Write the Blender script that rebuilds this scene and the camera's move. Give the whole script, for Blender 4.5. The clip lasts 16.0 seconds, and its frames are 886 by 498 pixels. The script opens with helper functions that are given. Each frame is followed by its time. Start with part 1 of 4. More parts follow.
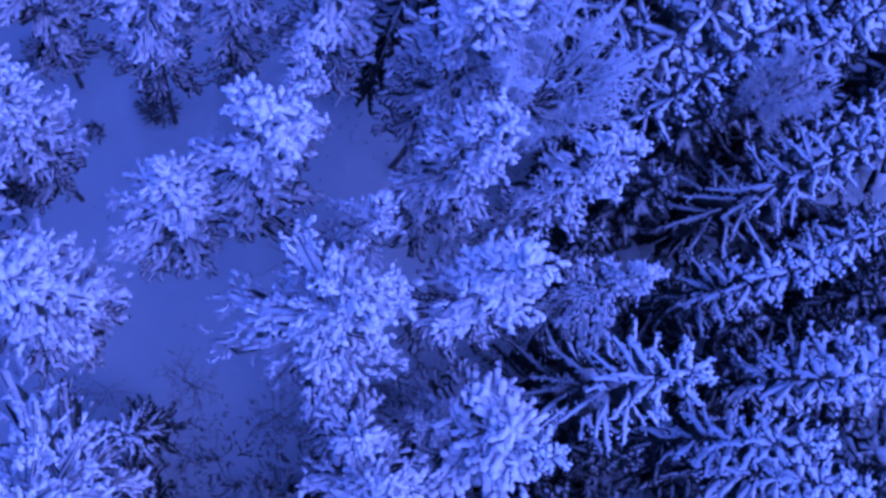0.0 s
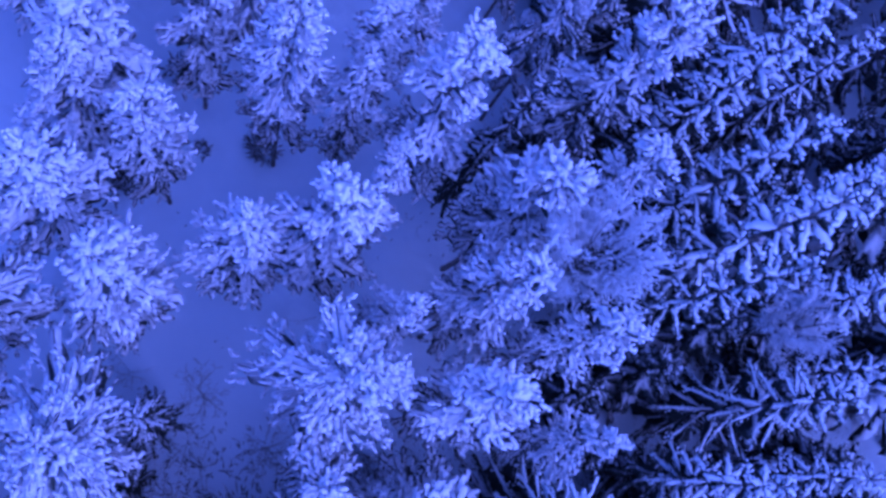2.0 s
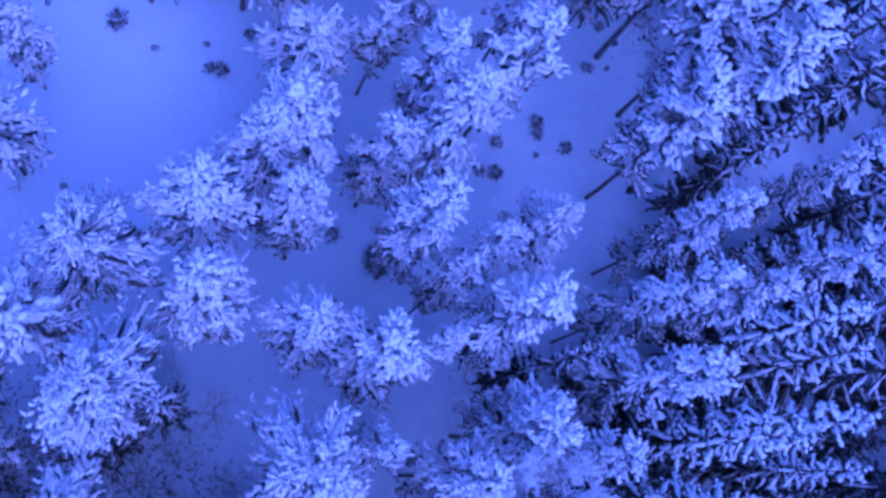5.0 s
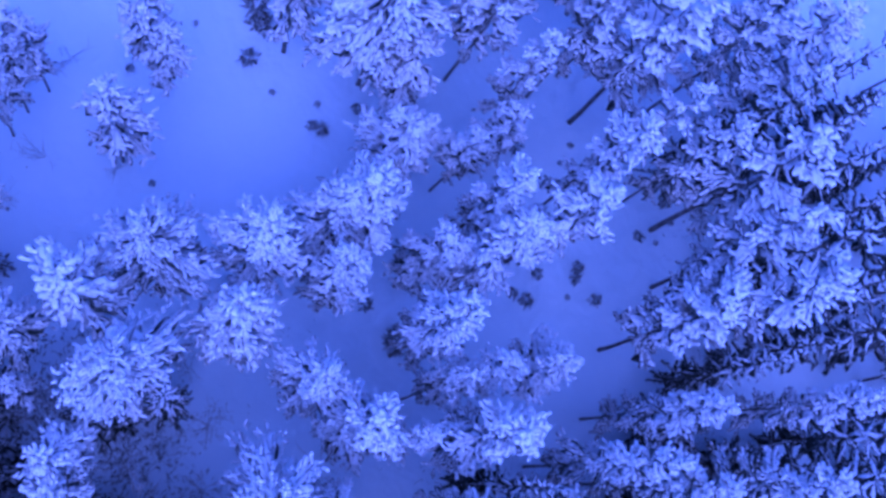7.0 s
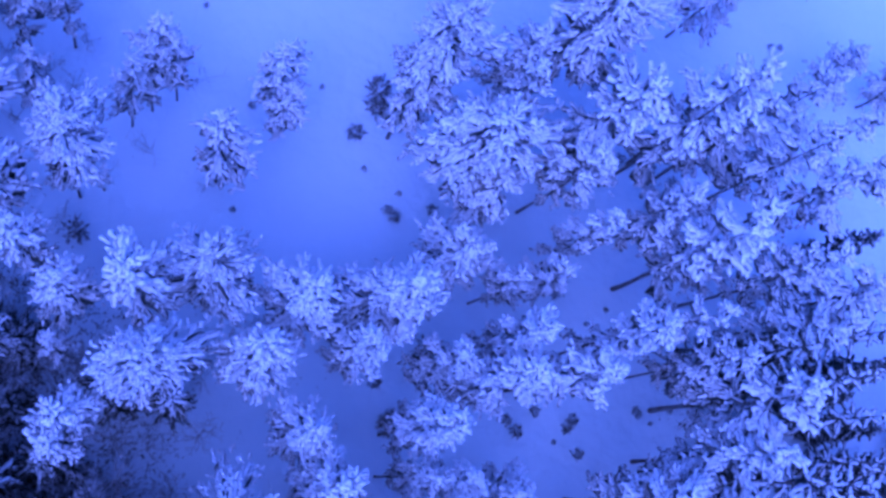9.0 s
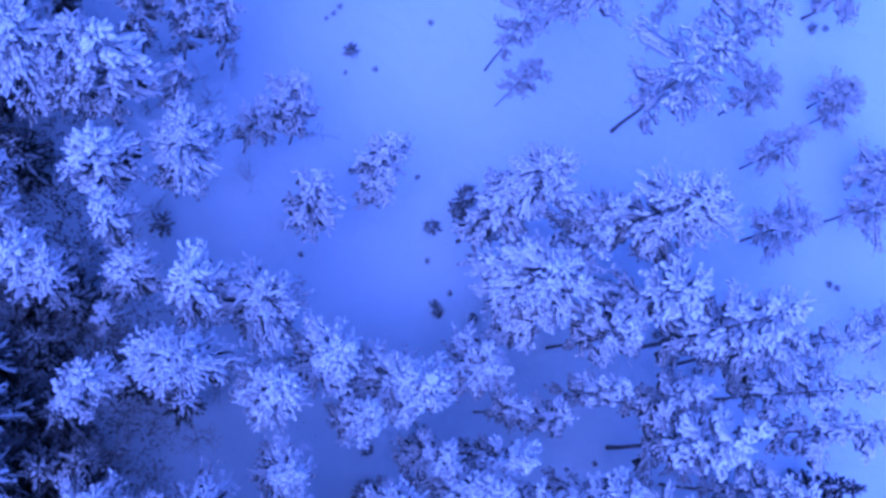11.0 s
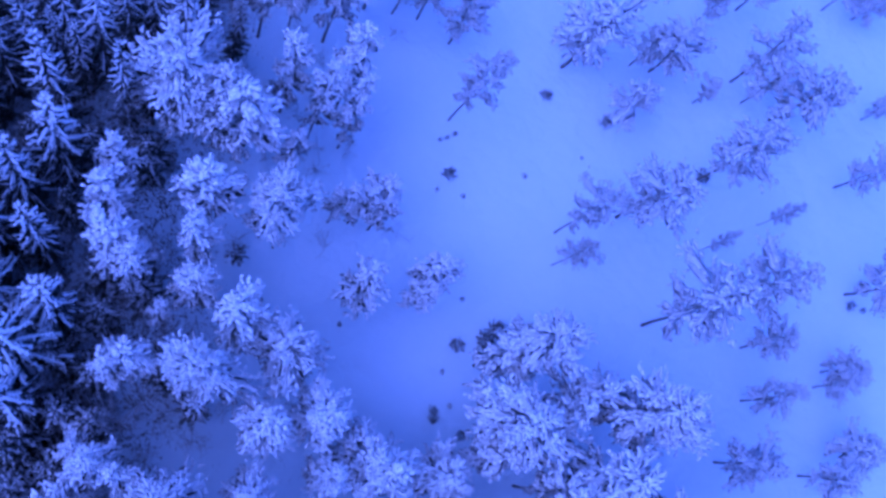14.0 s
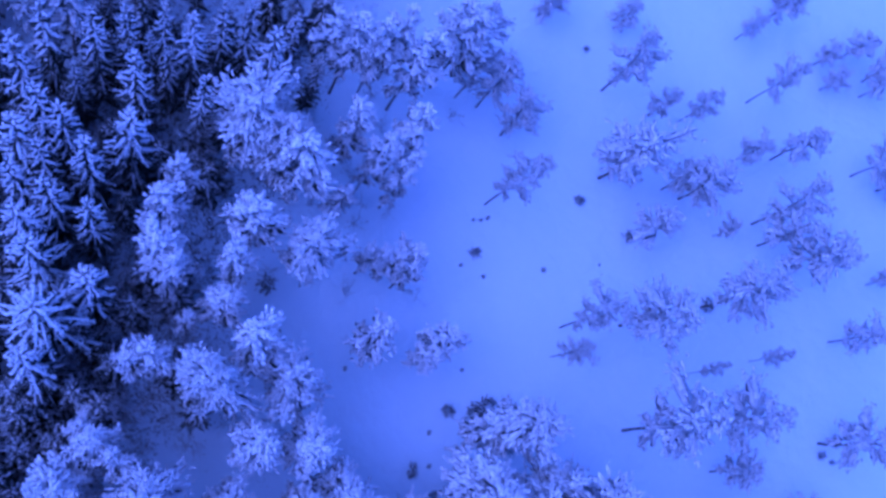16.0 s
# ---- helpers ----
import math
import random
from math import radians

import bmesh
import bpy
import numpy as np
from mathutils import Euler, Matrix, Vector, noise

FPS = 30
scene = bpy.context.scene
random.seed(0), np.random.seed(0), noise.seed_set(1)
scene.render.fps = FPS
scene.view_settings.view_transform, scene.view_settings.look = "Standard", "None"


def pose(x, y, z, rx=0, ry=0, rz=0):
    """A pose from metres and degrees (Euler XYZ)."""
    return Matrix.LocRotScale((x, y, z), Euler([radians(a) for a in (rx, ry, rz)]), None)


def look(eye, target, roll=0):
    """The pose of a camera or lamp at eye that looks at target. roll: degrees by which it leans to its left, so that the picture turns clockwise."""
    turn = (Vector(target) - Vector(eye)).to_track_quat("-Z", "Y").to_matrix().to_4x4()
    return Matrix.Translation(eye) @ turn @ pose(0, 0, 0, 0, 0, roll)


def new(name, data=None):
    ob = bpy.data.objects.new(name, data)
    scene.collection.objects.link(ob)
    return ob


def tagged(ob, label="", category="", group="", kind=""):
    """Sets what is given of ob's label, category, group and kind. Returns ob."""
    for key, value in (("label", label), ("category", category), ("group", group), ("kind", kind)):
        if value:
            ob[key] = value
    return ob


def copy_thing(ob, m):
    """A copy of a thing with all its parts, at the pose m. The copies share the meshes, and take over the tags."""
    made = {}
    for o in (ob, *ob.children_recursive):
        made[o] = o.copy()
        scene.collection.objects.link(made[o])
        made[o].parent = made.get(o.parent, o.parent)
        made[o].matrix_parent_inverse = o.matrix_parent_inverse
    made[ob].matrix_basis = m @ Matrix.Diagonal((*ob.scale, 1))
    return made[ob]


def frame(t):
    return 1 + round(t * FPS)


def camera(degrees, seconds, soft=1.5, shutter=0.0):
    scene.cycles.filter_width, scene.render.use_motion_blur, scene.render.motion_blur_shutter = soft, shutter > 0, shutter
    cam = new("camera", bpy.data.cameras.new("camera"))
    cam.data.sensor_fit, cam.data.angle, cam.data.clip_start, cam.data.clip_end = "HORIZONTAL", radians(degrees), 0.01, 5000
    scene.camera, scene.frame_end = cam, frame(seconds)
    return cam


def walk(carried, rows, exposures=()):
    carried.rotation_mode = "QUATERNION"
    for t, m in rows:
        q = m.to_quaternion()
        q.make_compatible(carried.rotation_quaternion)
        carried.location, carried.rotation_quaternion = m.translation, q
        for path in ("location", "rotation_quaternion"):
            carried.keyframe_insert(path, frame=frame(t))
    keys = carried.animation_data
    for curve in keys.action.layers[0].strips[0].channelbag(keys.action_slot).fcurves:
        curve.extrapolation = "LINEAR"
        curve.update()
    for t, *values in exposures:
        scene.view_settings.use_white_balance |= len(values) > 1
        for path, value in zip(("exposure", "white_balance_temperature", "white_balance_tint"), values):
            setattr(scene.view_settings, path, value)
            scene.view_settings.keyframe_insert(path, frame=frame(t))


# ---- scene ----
# ---- camera: rises straight up over the wood and turns to its left ----
cam = camera(40, 16.0, soft=3.1)
PATH = [
    (0.0, pose(0.011, 0.010, 35.987, 8.045, -9.720, -0.001)),
    (1.0, pose(-0.076, -0.032, 37.599, 8.487, -9.970, 9.767)),
    (2.0, pose(-0.058, -0.072, 39.327, 8.956, -10.129, 20.224)),
    (3.0, pose(0.049, -0.104, 41.171, 9.430, -10.215, 31.300)),
    (4.0, pose(0.172, -0.090, 43.121, 9.806, -10.327, 42.645)),
    (5.0, pose(0.233, -0.015, 45.167, 9.991, -10.573, 53.811)),
    (6.0, pose(0.201, 0.020, 47.277, 10.028, -11.013, 64.240)),
    (7.0, pose(0.080, -0.073, 49.421, 9.986, -11.647, 73.723)),
    (8.0, pose(-0.017, -0.221, 51.571, 9.913, -12.288, 83.567)),
    (9.0, pose(-0.005, -0.318, 53.723, 9.821, -12.727, 94.843)),
    (10.0, pose(-0.016, -0.302, 55.959, 9.618, -12.870, 106.167)),
    (11.0, pose(-0.166, -0.142, 58.353, 9.262, -12.710, 115.959)),
    (12.0, pose(-0.272, 0.091, 60.851, 9.026, -12.499, 124.330)),
    (13.0, pose(-0.144, 0.317, 63.380, 9.150, -12.483, 131.771)),
    (14.0, pose(0.154, 0.511, 65.919, 9.458, -12.642, 138.606)),
    (15.0, pose(0.513, 0.662, 68.461, 9.714, -12.904, 145.072)),
    (16.0, pose(0.912, 0.769, 71.003, 9.870, -13.253, 151.217)),
]
walk(cam, PATH, exposures=[(0.0, 0.0, 3790, 70), (4.0, 0.29, 3745, 64), (9.0, 0.26, 3665, 60), (13.0, 0.13, 3645, 55), (14.5, 0.06, 3640, 57), (16.0, -0.07, 3625, 57)])

# ---- light: heavy dusk overcast, no direct sun ----
world = bpy.data.worlds.new("dusk_sky")
scene.world = world
world.use_nodes = True
wn, wl = world.node_tree.nodes, world.node_tree.links
sky = wn.new("ShaderNodeTexSky")
sky.sky_type, sky.sun_disc = "NISHITA", False
sky.sun_elevation, sky.sun_rotation = radians(60), radians(115)
sky.air_density, sky.dust_density, sky.ozone_density = 1.0, 2.0, 1.0
wl.new(sky.outputs[0], wn["Background"].inputs["Color"])
wn["Background"].inputs["Strength"].default_value = 0.125
sun = bpy.data.lights.new("veiled_sun", "SUN")
sun.energy, sun.angle, sun.color = 0.6, radians(80), (1.0, 0.97, 0.93)
new("veiled_sun", sun).matrix_world = look((30, -14, 65.3), (0, 0, 8), 0)


# ---- materials ----
def nodes_of(name):
    mat = bpy.data.materials.new(name)
    mat.use_nodes = True
    n, l = mat.node_tree.nodes, mat.node_tree.links
    return mat, n, l, n["Principled BSDF"]


def noise_node(n, l, scale, detail=3.0, rough=0.55, coords="Object"):
    tc = n.new("ShaderNodeTexCoord")
    t = n.new("ShaderNodeTexNoise")
    t.inputs["Scale"].default_value, t.inputs["Detail"].default_value = scale, detail
    t.inputs["Roughness"].default_value = rough
    l.new(tc.outputs[coords], t.inputs["Vector"])
    return t


def math_node(n, l, op, a, b, clamp=False):
    m = n.new("ShaderNodeMath")
    m.operation, m.use_clamp = op, clamp
    for k, v in enumerate((a, b)):
        if isinstance(v, (int, float)):
            m.inputs[k].default_value = v
        else:
            l.new(v, m.inputs[k])
    return m.outputs[0]


def blend(n, l, fac, a, b):
    m = n.new("ShaderNodeMix")
    m.data_type = "RGBA"
    for sock, v in ((m.inputs[0], fac), (m.inputs[6], a), (m.inputs[7], b)):
        if isinstance(v, tuple):
            sock.default_value = (*v, 1)
        elif isinstance(v, (int, float)):
            sock.default_value = v
        else:
            l.new(v, sock)
    return m.outputs[2]


def bump(n, l, bsdf, height, strength, distance):
    b = n.new("ShaderNodeBump")
    b.inputs["Strength"].default_value, b.inputs["Distance"].default_value = strength, distance
    l.new(height, b.inputs["Height"])
    l.new(b.outputs[0], bsdf.inputs["Normal"])


def laden(name, under, low, high, snow=(0.85, 0.83, 0.86), grain=9.0):
    """A surface that carries snow where it faces up: bare below low, white above high."""
    mat, n, l, bsdf = nodes_of(name)
    geo = n.new("ShaderNodeNewGeometry")
    sep = n.new("ShaderNodeSeparateXYZ")
    l.new(geo.outputs["Normal"], sep.inputs[0])
    fine, broad = noise_node(n, l, grain), noise_node(n, l, 1.1, 2.0)
    up = math_node(n, l, "ADD", sep.outputs["Z"], math_node(n, l, "MULTIPLY", math_node(n, l, "SUBTRACT", fine.outputs[0], 0.5), 1.1))
    up = math_node(n, l, "ADD", up, math_node(n, l, "MULTIPLY", math_node(n, l, "SUBTRACT", broad.outputs[0], 0.5), 0.8))
    up = math_node(n, l, "ADD", up, math_node(n, l, "MULTIPLY", math_node(n, l, "SUBTRACT", geo.outputs["Random Per Island"], 0.5), 0.5))
    cover = n.new("ShaderNodeMapRange")
    cover.interpolation_type = "SMOOTHSTEP"
    cover.inputs["From Min"].default_value, cover.inputs["From Max"].default_value = low, high
    l.new(up, cover.inputs["Value"])
    dim = tuple(c * 0.5 for c in under)
    bare = blend(n, l, fine.outputs[0], dim, under)
    tone = blend(n, l, geo.outputs["Random Per Island"], snow, tuple(c * 0.86 for c in snow))
    l.new(blend(n, l, cover.outputs[0], bare, tone), bsdf.inputs["Base Color"])
    bsdf.inputs["Roughness"].default_value = 0.75
    bsdf.inputs["Specular IOR Level"].default_value = 0.25
    bump(n, l, bsdf, noise_node(n, l, 18.0, 4.0, 0.6).outputs[0], 0.5, 0.04)
    return mat


def ground_snow():
    mat, n, l, bsdf = nodes_of("ground_snow")
    broad, mid, fine = noise_node(n, l, 0.09, 4.0), noise_node(n, l, 0.9, 4.0), noise_node(n, l, 9.0, 4.0)
    base = blend(n, l, broad.outputs[0], (0.76, 0.81, 0.86), (0.68, 0.73, 0.79))
    l.new(blend(n, l, math_node(n, l, "MULTIPLY", mid.outputs[0], 0.35), base, (0.62, 0.67, 0.73)), bsdf.inputs["Base Color"])
    bsdf.inputs["Roughness"].default_value = 0.8
    bsdf.inputs["Specular IOR Level"].default_value = 0.2
    both = math_node(n, l, "ADD", math_node(n, l, "MULTIPLY", mid.outputs[0], 1.0), math_node(n, l, "MULTIPLY", fine.outputs[0], 0.12))
    drift = noise_node(n, l, 0.45, 3.0)
    bump(n, l, bsdf, math_node(n, l, "ADD", both, math_node(n, l, "MULTIPLY", drift.outputs[0], 4.5)), 0.4, 0.16)
    return mat


SNOW_GROUND = ground_snow()
PINE_LADEN = laden("snow_laden_pine", (0.1, 0.115, 0.105), -0.6, 0.25)
# low pine boughs: thinner snow, with crown shade also put into the colour
UNDER_PINE = laden("thin_snow_shade_pine", (0.1, 0.11, 0.102), 0.0, 0.95)
BOG_LADEN = laden("frosted_bog_pine", (0.17, 0.17, 0.19), -0.6, 0.7, (0.74, 0.73, 0.77), 14.0)
SPRUCE_LADEN = laden("snow_laden_spruce", (0.04, 0.054, 0.045), -0.15, 0.5, (0.78, 0.79, 0.82))
STAND_LADEN = laden("lightly_laden_spruce", (0.04, 0.054, 0.045), 0.0, 0.75, (0.7, 0.7, 0.74))
# dark spruce for low boughs and gap fill; shade put into its colour
SHADED_SPRUCE = laden("shade_coloured_spruce", (0.05, 0.061, 0.054), 0.5, 1.4)
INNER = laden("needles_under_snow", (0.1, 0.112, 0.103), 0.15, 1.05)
# dark inner spruce needles; the deep shade of the gaps is in the colour
GAP_NEEDLES = laden("gap_shade_needles", (0.055, 0.065, 0.058), 0.5, 1.3)
FROST = laden("frosted_twigs", (0.3, 0.28, 0.28), -1.1, 0.1, (0.84, 0.84, 0.87))
BRUSH = laden("bare_brush", (0.16, 0.14, 0.13), -0.3, 0.7, (0.6, 0.6, 0.63))
BUSH_LADEN = laden("dark_bush", (0.11, 0.1, 0.1), 0.0, 1.1, (0.7, 0.7, 0.74))
# dwarf shrub colour, kept dark so the floor under the trees looks shaded
SHADE_HEATH = laden("floor_shade_shrubs", (0.085, 0.077, 0.082), 0.4, 1.4, (0.55, 0.55, 0.59))
BARK = laden("rimed_bark", (0.12, 0.1, 0.085), -0.15, 0.8, (0.65, 0.65, 0.68))


# ---- mesh helpers ----
def mesh_from(name, chunks, material):
    verts, faces, start = [], [], 0
    for v, f in chunks:
        verts.append(v)
        faces.extend([tuple(i + start for i in q) for q in f])
        start += len(v)
    me = bpy.data.meshes.new(name)
    me.from_pydata(np.concatenate(verts).tolist(), [], faces)
    me.polygons.foreach_set("use_smooth", [True] * len(me.polygons))
    me.materials.append(material)
    me.update()
    return me


def part(name, chunks, material, parent, label=""):
    ob = new(name, mesh_from(name, chunks, material))
    ob.parent = parent
    return tagged(ob, label) if label else ob


def unit(v):
    return v / np.maximum(np.linalg.norm(v, axis=-1, keepdims=True), 1e-9)


def lumps(rng, at, way, length, width, sides=5, steps=(0.1, 0.5, 0.86), swell=(0.7, 1.0, 0.62), sag=0.25, flat=0.8, rough=0.3):
    """Many uneven snow-clad shoots in one chunk: each starts at `at`, runs along `way` and sags under its load."""
    at, way = np.asarray(at, float), unit(np.asarray(way, float))
    n, rings = len(at), len(steps)
    length, width = np.broadcast_to(length, n), np.broadcast_to(width, n)
    side = unit(np.cross(way, (0.03, 0.05, 1.0)))
    top = np.cross(side, way)
    out = np.zeros((n, rings * sides + 2, 3))
    spin = rng.uniform(0, 2 * np.pi, n)
    for k, (u, w) in enumerate(zip(steps, swell)):
        mid = at + way * (length * u)[:, None]
        mid[:, 2] -= sag * length * u * u
        mid += rng.normal(0, 0.12, (n, 3)) * width[:, None]
        for s in range(sides):
            a = spin + 2 * np.pi * (s + 0.5 * (k % 2)) / sides
            rad = width * w * (1 + rng.uniform(-rough, rough, n))
            out[:, k * sides + s] = mid + side * (np.cos(a) * rad)[:, None] + top * (np.sin(a) * rad * flat)[:, None]
    out[:, -2] = at
    end = at + way * (length * 1.03)[:, None]
    end[:, 2] -= sag * length
    out[:, -1] = end
    pattern = []
    for k in range(rings - 1):
        for s in range(sides):
            t = (s + 1) % sides
            pattern.append((k * sides + s, k * sides + t, (k + 1) * sides + t, (k + 1) * sides + s))
    last = (rings - 1) * sides
    for s in range(sides):
        t = (s + 1) % sides
        pattern.append((rings * sides, t, s))
        pattern.append((rings * sides + 1, last + s, last + t))
    m = rings * sides + 2
    faces = [tuple(i * m + q for q in p) for i in range(n) for p in pattern]
    return out.reshape(-1, 3), faces


def tube(points, radii, sides=6):
    p = np.asarray(points, float)
    way = unit(np.gradient(p, axis=0))
    side = unit(np.cross(way, (0.31, 0.17, 0.05)))
    top = np.cross(way, side)
    a = np.arange(sides) * 2 * np.pi / sides
    ring = side[:, None] * np.cos(a)[None, :, None] + top[:, None] * np.sin(a)[None, :, None]
    v = (p[:, None] + ring * np.asarray(radii, float)[:, None, None]).reshape(-1, 3)
    f = [(k * sides + s, k * sides + (s + 1) % sides, (k + 1) * sides + (s + 1) % sides, (k + 1) * sides + s)
         for k in range(len(p) - 1) for s in range(sides)]
    f.append(tuple(range((len(p) - 1) * sides, len(p) * sides)))
    return v, f


def stem(rng, height, base, bend=0.12, sides=8):
    z = np.array([-0.25, 0.02, 0.1, 0.25, 0.45, 0.65, 0.82, 0.93, 1.0]) * height
    z[0] = -0.25
    off = np.cumsum(rng.normal(0, bend, (9, 2)), axis=0) * np.linspace(0, 1, 9)[:, None] * 0.5
    rad = base * np.array([1.35, 1.15, 0.98, 0.88, 0.74, 0.55, 0.34, 0.18, 0.05])
    pts = np.column_stack([off, z])
    return pts, tube(pts, rad, sides)


def on_stem(pts, z):
    return np.array([np.interp(z, pts[:, 2], pts[:, 0]), np.interp(z, pts[:, 2], pts[:, 1]), z])


def knobs(rng, rows, count):
    """Small clots of snow and needle tips that sit on shoots and break their outline."""
    at, way, ln, wd = (np.repeat(np.array(v, float), count, 0) for v in zip(*rows))
    n = len(at)
    way = unit(way)
    foot = at + way * (ln * rng.uniform(0.25, 1.0, n))[:, None]
    out = unit(way * rng.uniform(0.1, 0.9, n)[:, None] + rng.normal(0, 0.65, (n, 3)) + np.array([0, 0, 0.15]))
    return lumps(rng, foot, out, wd * rng.uniform(1.5, 2.6, n), wd * rng.uniform(0.55, 0.85, n), 4, (0.62,), (1.0,), 0.0, 0.9, 0.3)


def shoots(rng, rows, tips=3, rings=((0.3, 0.78), (0.85, 1.0)), sag=0.12, sides=4, flat=0.85):
    """Stubby snow-caked shoots with ragged clots; rows of start, direction, length, half-width."""
    at, way, ln, wd = zip(*rows)
    ln, wd = np.array(ln), np.array(wd)
    out = [lumps(rng, at, way, ln, wd, sides, *rings, sag, flat, 0.45)]
    if tips:
        out.append(knobs(rng, rows, tips))
    return out


# ---- kinds of plants, each built once per variety and then copied ----
def build_pine(seed, h0, r0, name, crown_mat, limbs_n, fingers, low, tips=1, shaded_below=0.42, size=1.0, long_arms=0.0, pad=1.0):
    """A pine: bare lower stem, irregular rising limbs, each a fan of snow-caked fingers over a flat bed of needles."""
    rng = np.random.default_rng(seed)
    root = new(name)
    pts, trunk = stem(rng, h0 * 0.97, 0.0032 * h0 + 0.018, 0.12, 7)
    wood, dark, levels, cores = [trunk], [], ([], []), ([], [])
    lean = rng.uniform(0, 6.28)
    lobes = 1 + 0.2 * np.sin(np.arange(7) * 2.1 + rng.uniform(0, 6)) + rng.normal(0, 0.07, 7)
    for i in range(limbs_n):
        u = low + (0.97 - low) * ((i + rng.uniform(0.0, 1.0)) / limbs_n) ** 0.85
        t = (u - low) / (1 - low)
        az = i * 2.4 + rng.normal(0, 0.35)
        reach = r0 * (0.6 + 1.0 * t) if t < 0.4 else r0 * (1.0 - 0.85 * ((t - 0.4) / 0.6) ** 1.6)
        reach *= rng.uniform(0.58, 1.16) * (1 + 0.12 * math.cos(az - lean)) * lobes[int(az / 6.2832 * 7) % 7]
        if long_arms and rng.uniform() < long_arms:
            reach *= 1.35
        rise = 0.05 + 0.55 * t
        start = on_stem(pts, u * h0)
        out = np.array([math.cos(az), math.sin(az), 0.0])
        cross = np.array([-out[1], out[0], 0.0])

        def along(s):
            return start + out * reach * s + np.array([0, 0, reach * (rise * s - 0.35 * s * s)])
        wood.append(tube([along(0), along(0.5), along(0.9)], [0.034 * r0, 0.024 * r0, 0.012 * r0], 3))
        # limbs low in the crown take the darker material, in place of shade
        level = 1 if t + rng.normal(0, 0.08) < shaded_below else 0
        drop = np.array([0, 0, 0.07 * size])
        cores[level].append((along(0.3) - drop, along(0.95) - along(0.3), reach * 0.66, pad * size * min(0.06 + 0.09 * reach, 0.2)))
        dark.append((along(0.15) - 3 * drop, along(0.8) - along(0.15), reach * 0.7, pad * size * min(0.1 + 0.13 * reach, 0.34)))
        n = max(5, int(round(fingers * (0.4 + 0.7 * reach / r0))))
        for f in range(n):
            s = 0.28 + 0.7 * ((f + rng.uniform(0, 1)) / n) ** 0.8
            swing = (1 if f % 2 else -1) * rng.uniform(0.05, 0.95) * (1.15 - 0.35 * s)
            turn = az + swing + rng.normal(0, 0.3)
            ln = size * rng.uniform(0.17, 0.34)
            way = np.array([math.cos(turn), math.sin(turn), rise - 0.5 * s + rng.normal(0.18, 0.34)])
            at = along(s) + cross * swing * reach * 0.24 - unit(way) * ln * 0.35 + rng.normal(0, 0.06, 3)
            levels[level].append((at, way, ln, size * rng.uniform(0.05, 0.074)))
    tip = on_stem(pts, h0 * 0.94)
    for k in range(14):
        a = rng.uniform(0, 6.28)
        levels[0].append((tip + np.array([0, 0, rng.uniform(0, 0.35)]), (math.cos(a), math.sin(a), rng.uniform(0.2, 1.8)), size * rng.uniform(0.16, 0.34), size * rng.uniform(0.045, 0.065)))
    part("trunk", wood, BARK, root)
    bed = ((0.15, 0.5, 0.88), (0.6, 1.0, 0.8))
    point = ((0.25, 0.8), (0.9, 1.0))
    part("crown", shoots(rng, cores[0], 0, bed, 0.0, 6, 0.35) + shoots(rng, levels[0], tips, point), crown_mat, root)
    if levels[1]:
        part("lower_crown", shoots(rng, cores[1], 0, bed, 0.0, 6, 0.35) + shoots(rng, levels[1], 0, point), UNDER_PINE, root, "lower boughs with thinner snow, darkened for shade")
    # outside bog pines these darker inner needles also stand for shade in gaps
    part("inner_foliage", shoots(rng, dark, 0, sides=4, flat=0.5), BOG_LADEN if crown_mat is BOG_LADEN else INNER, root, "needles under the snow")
    return root


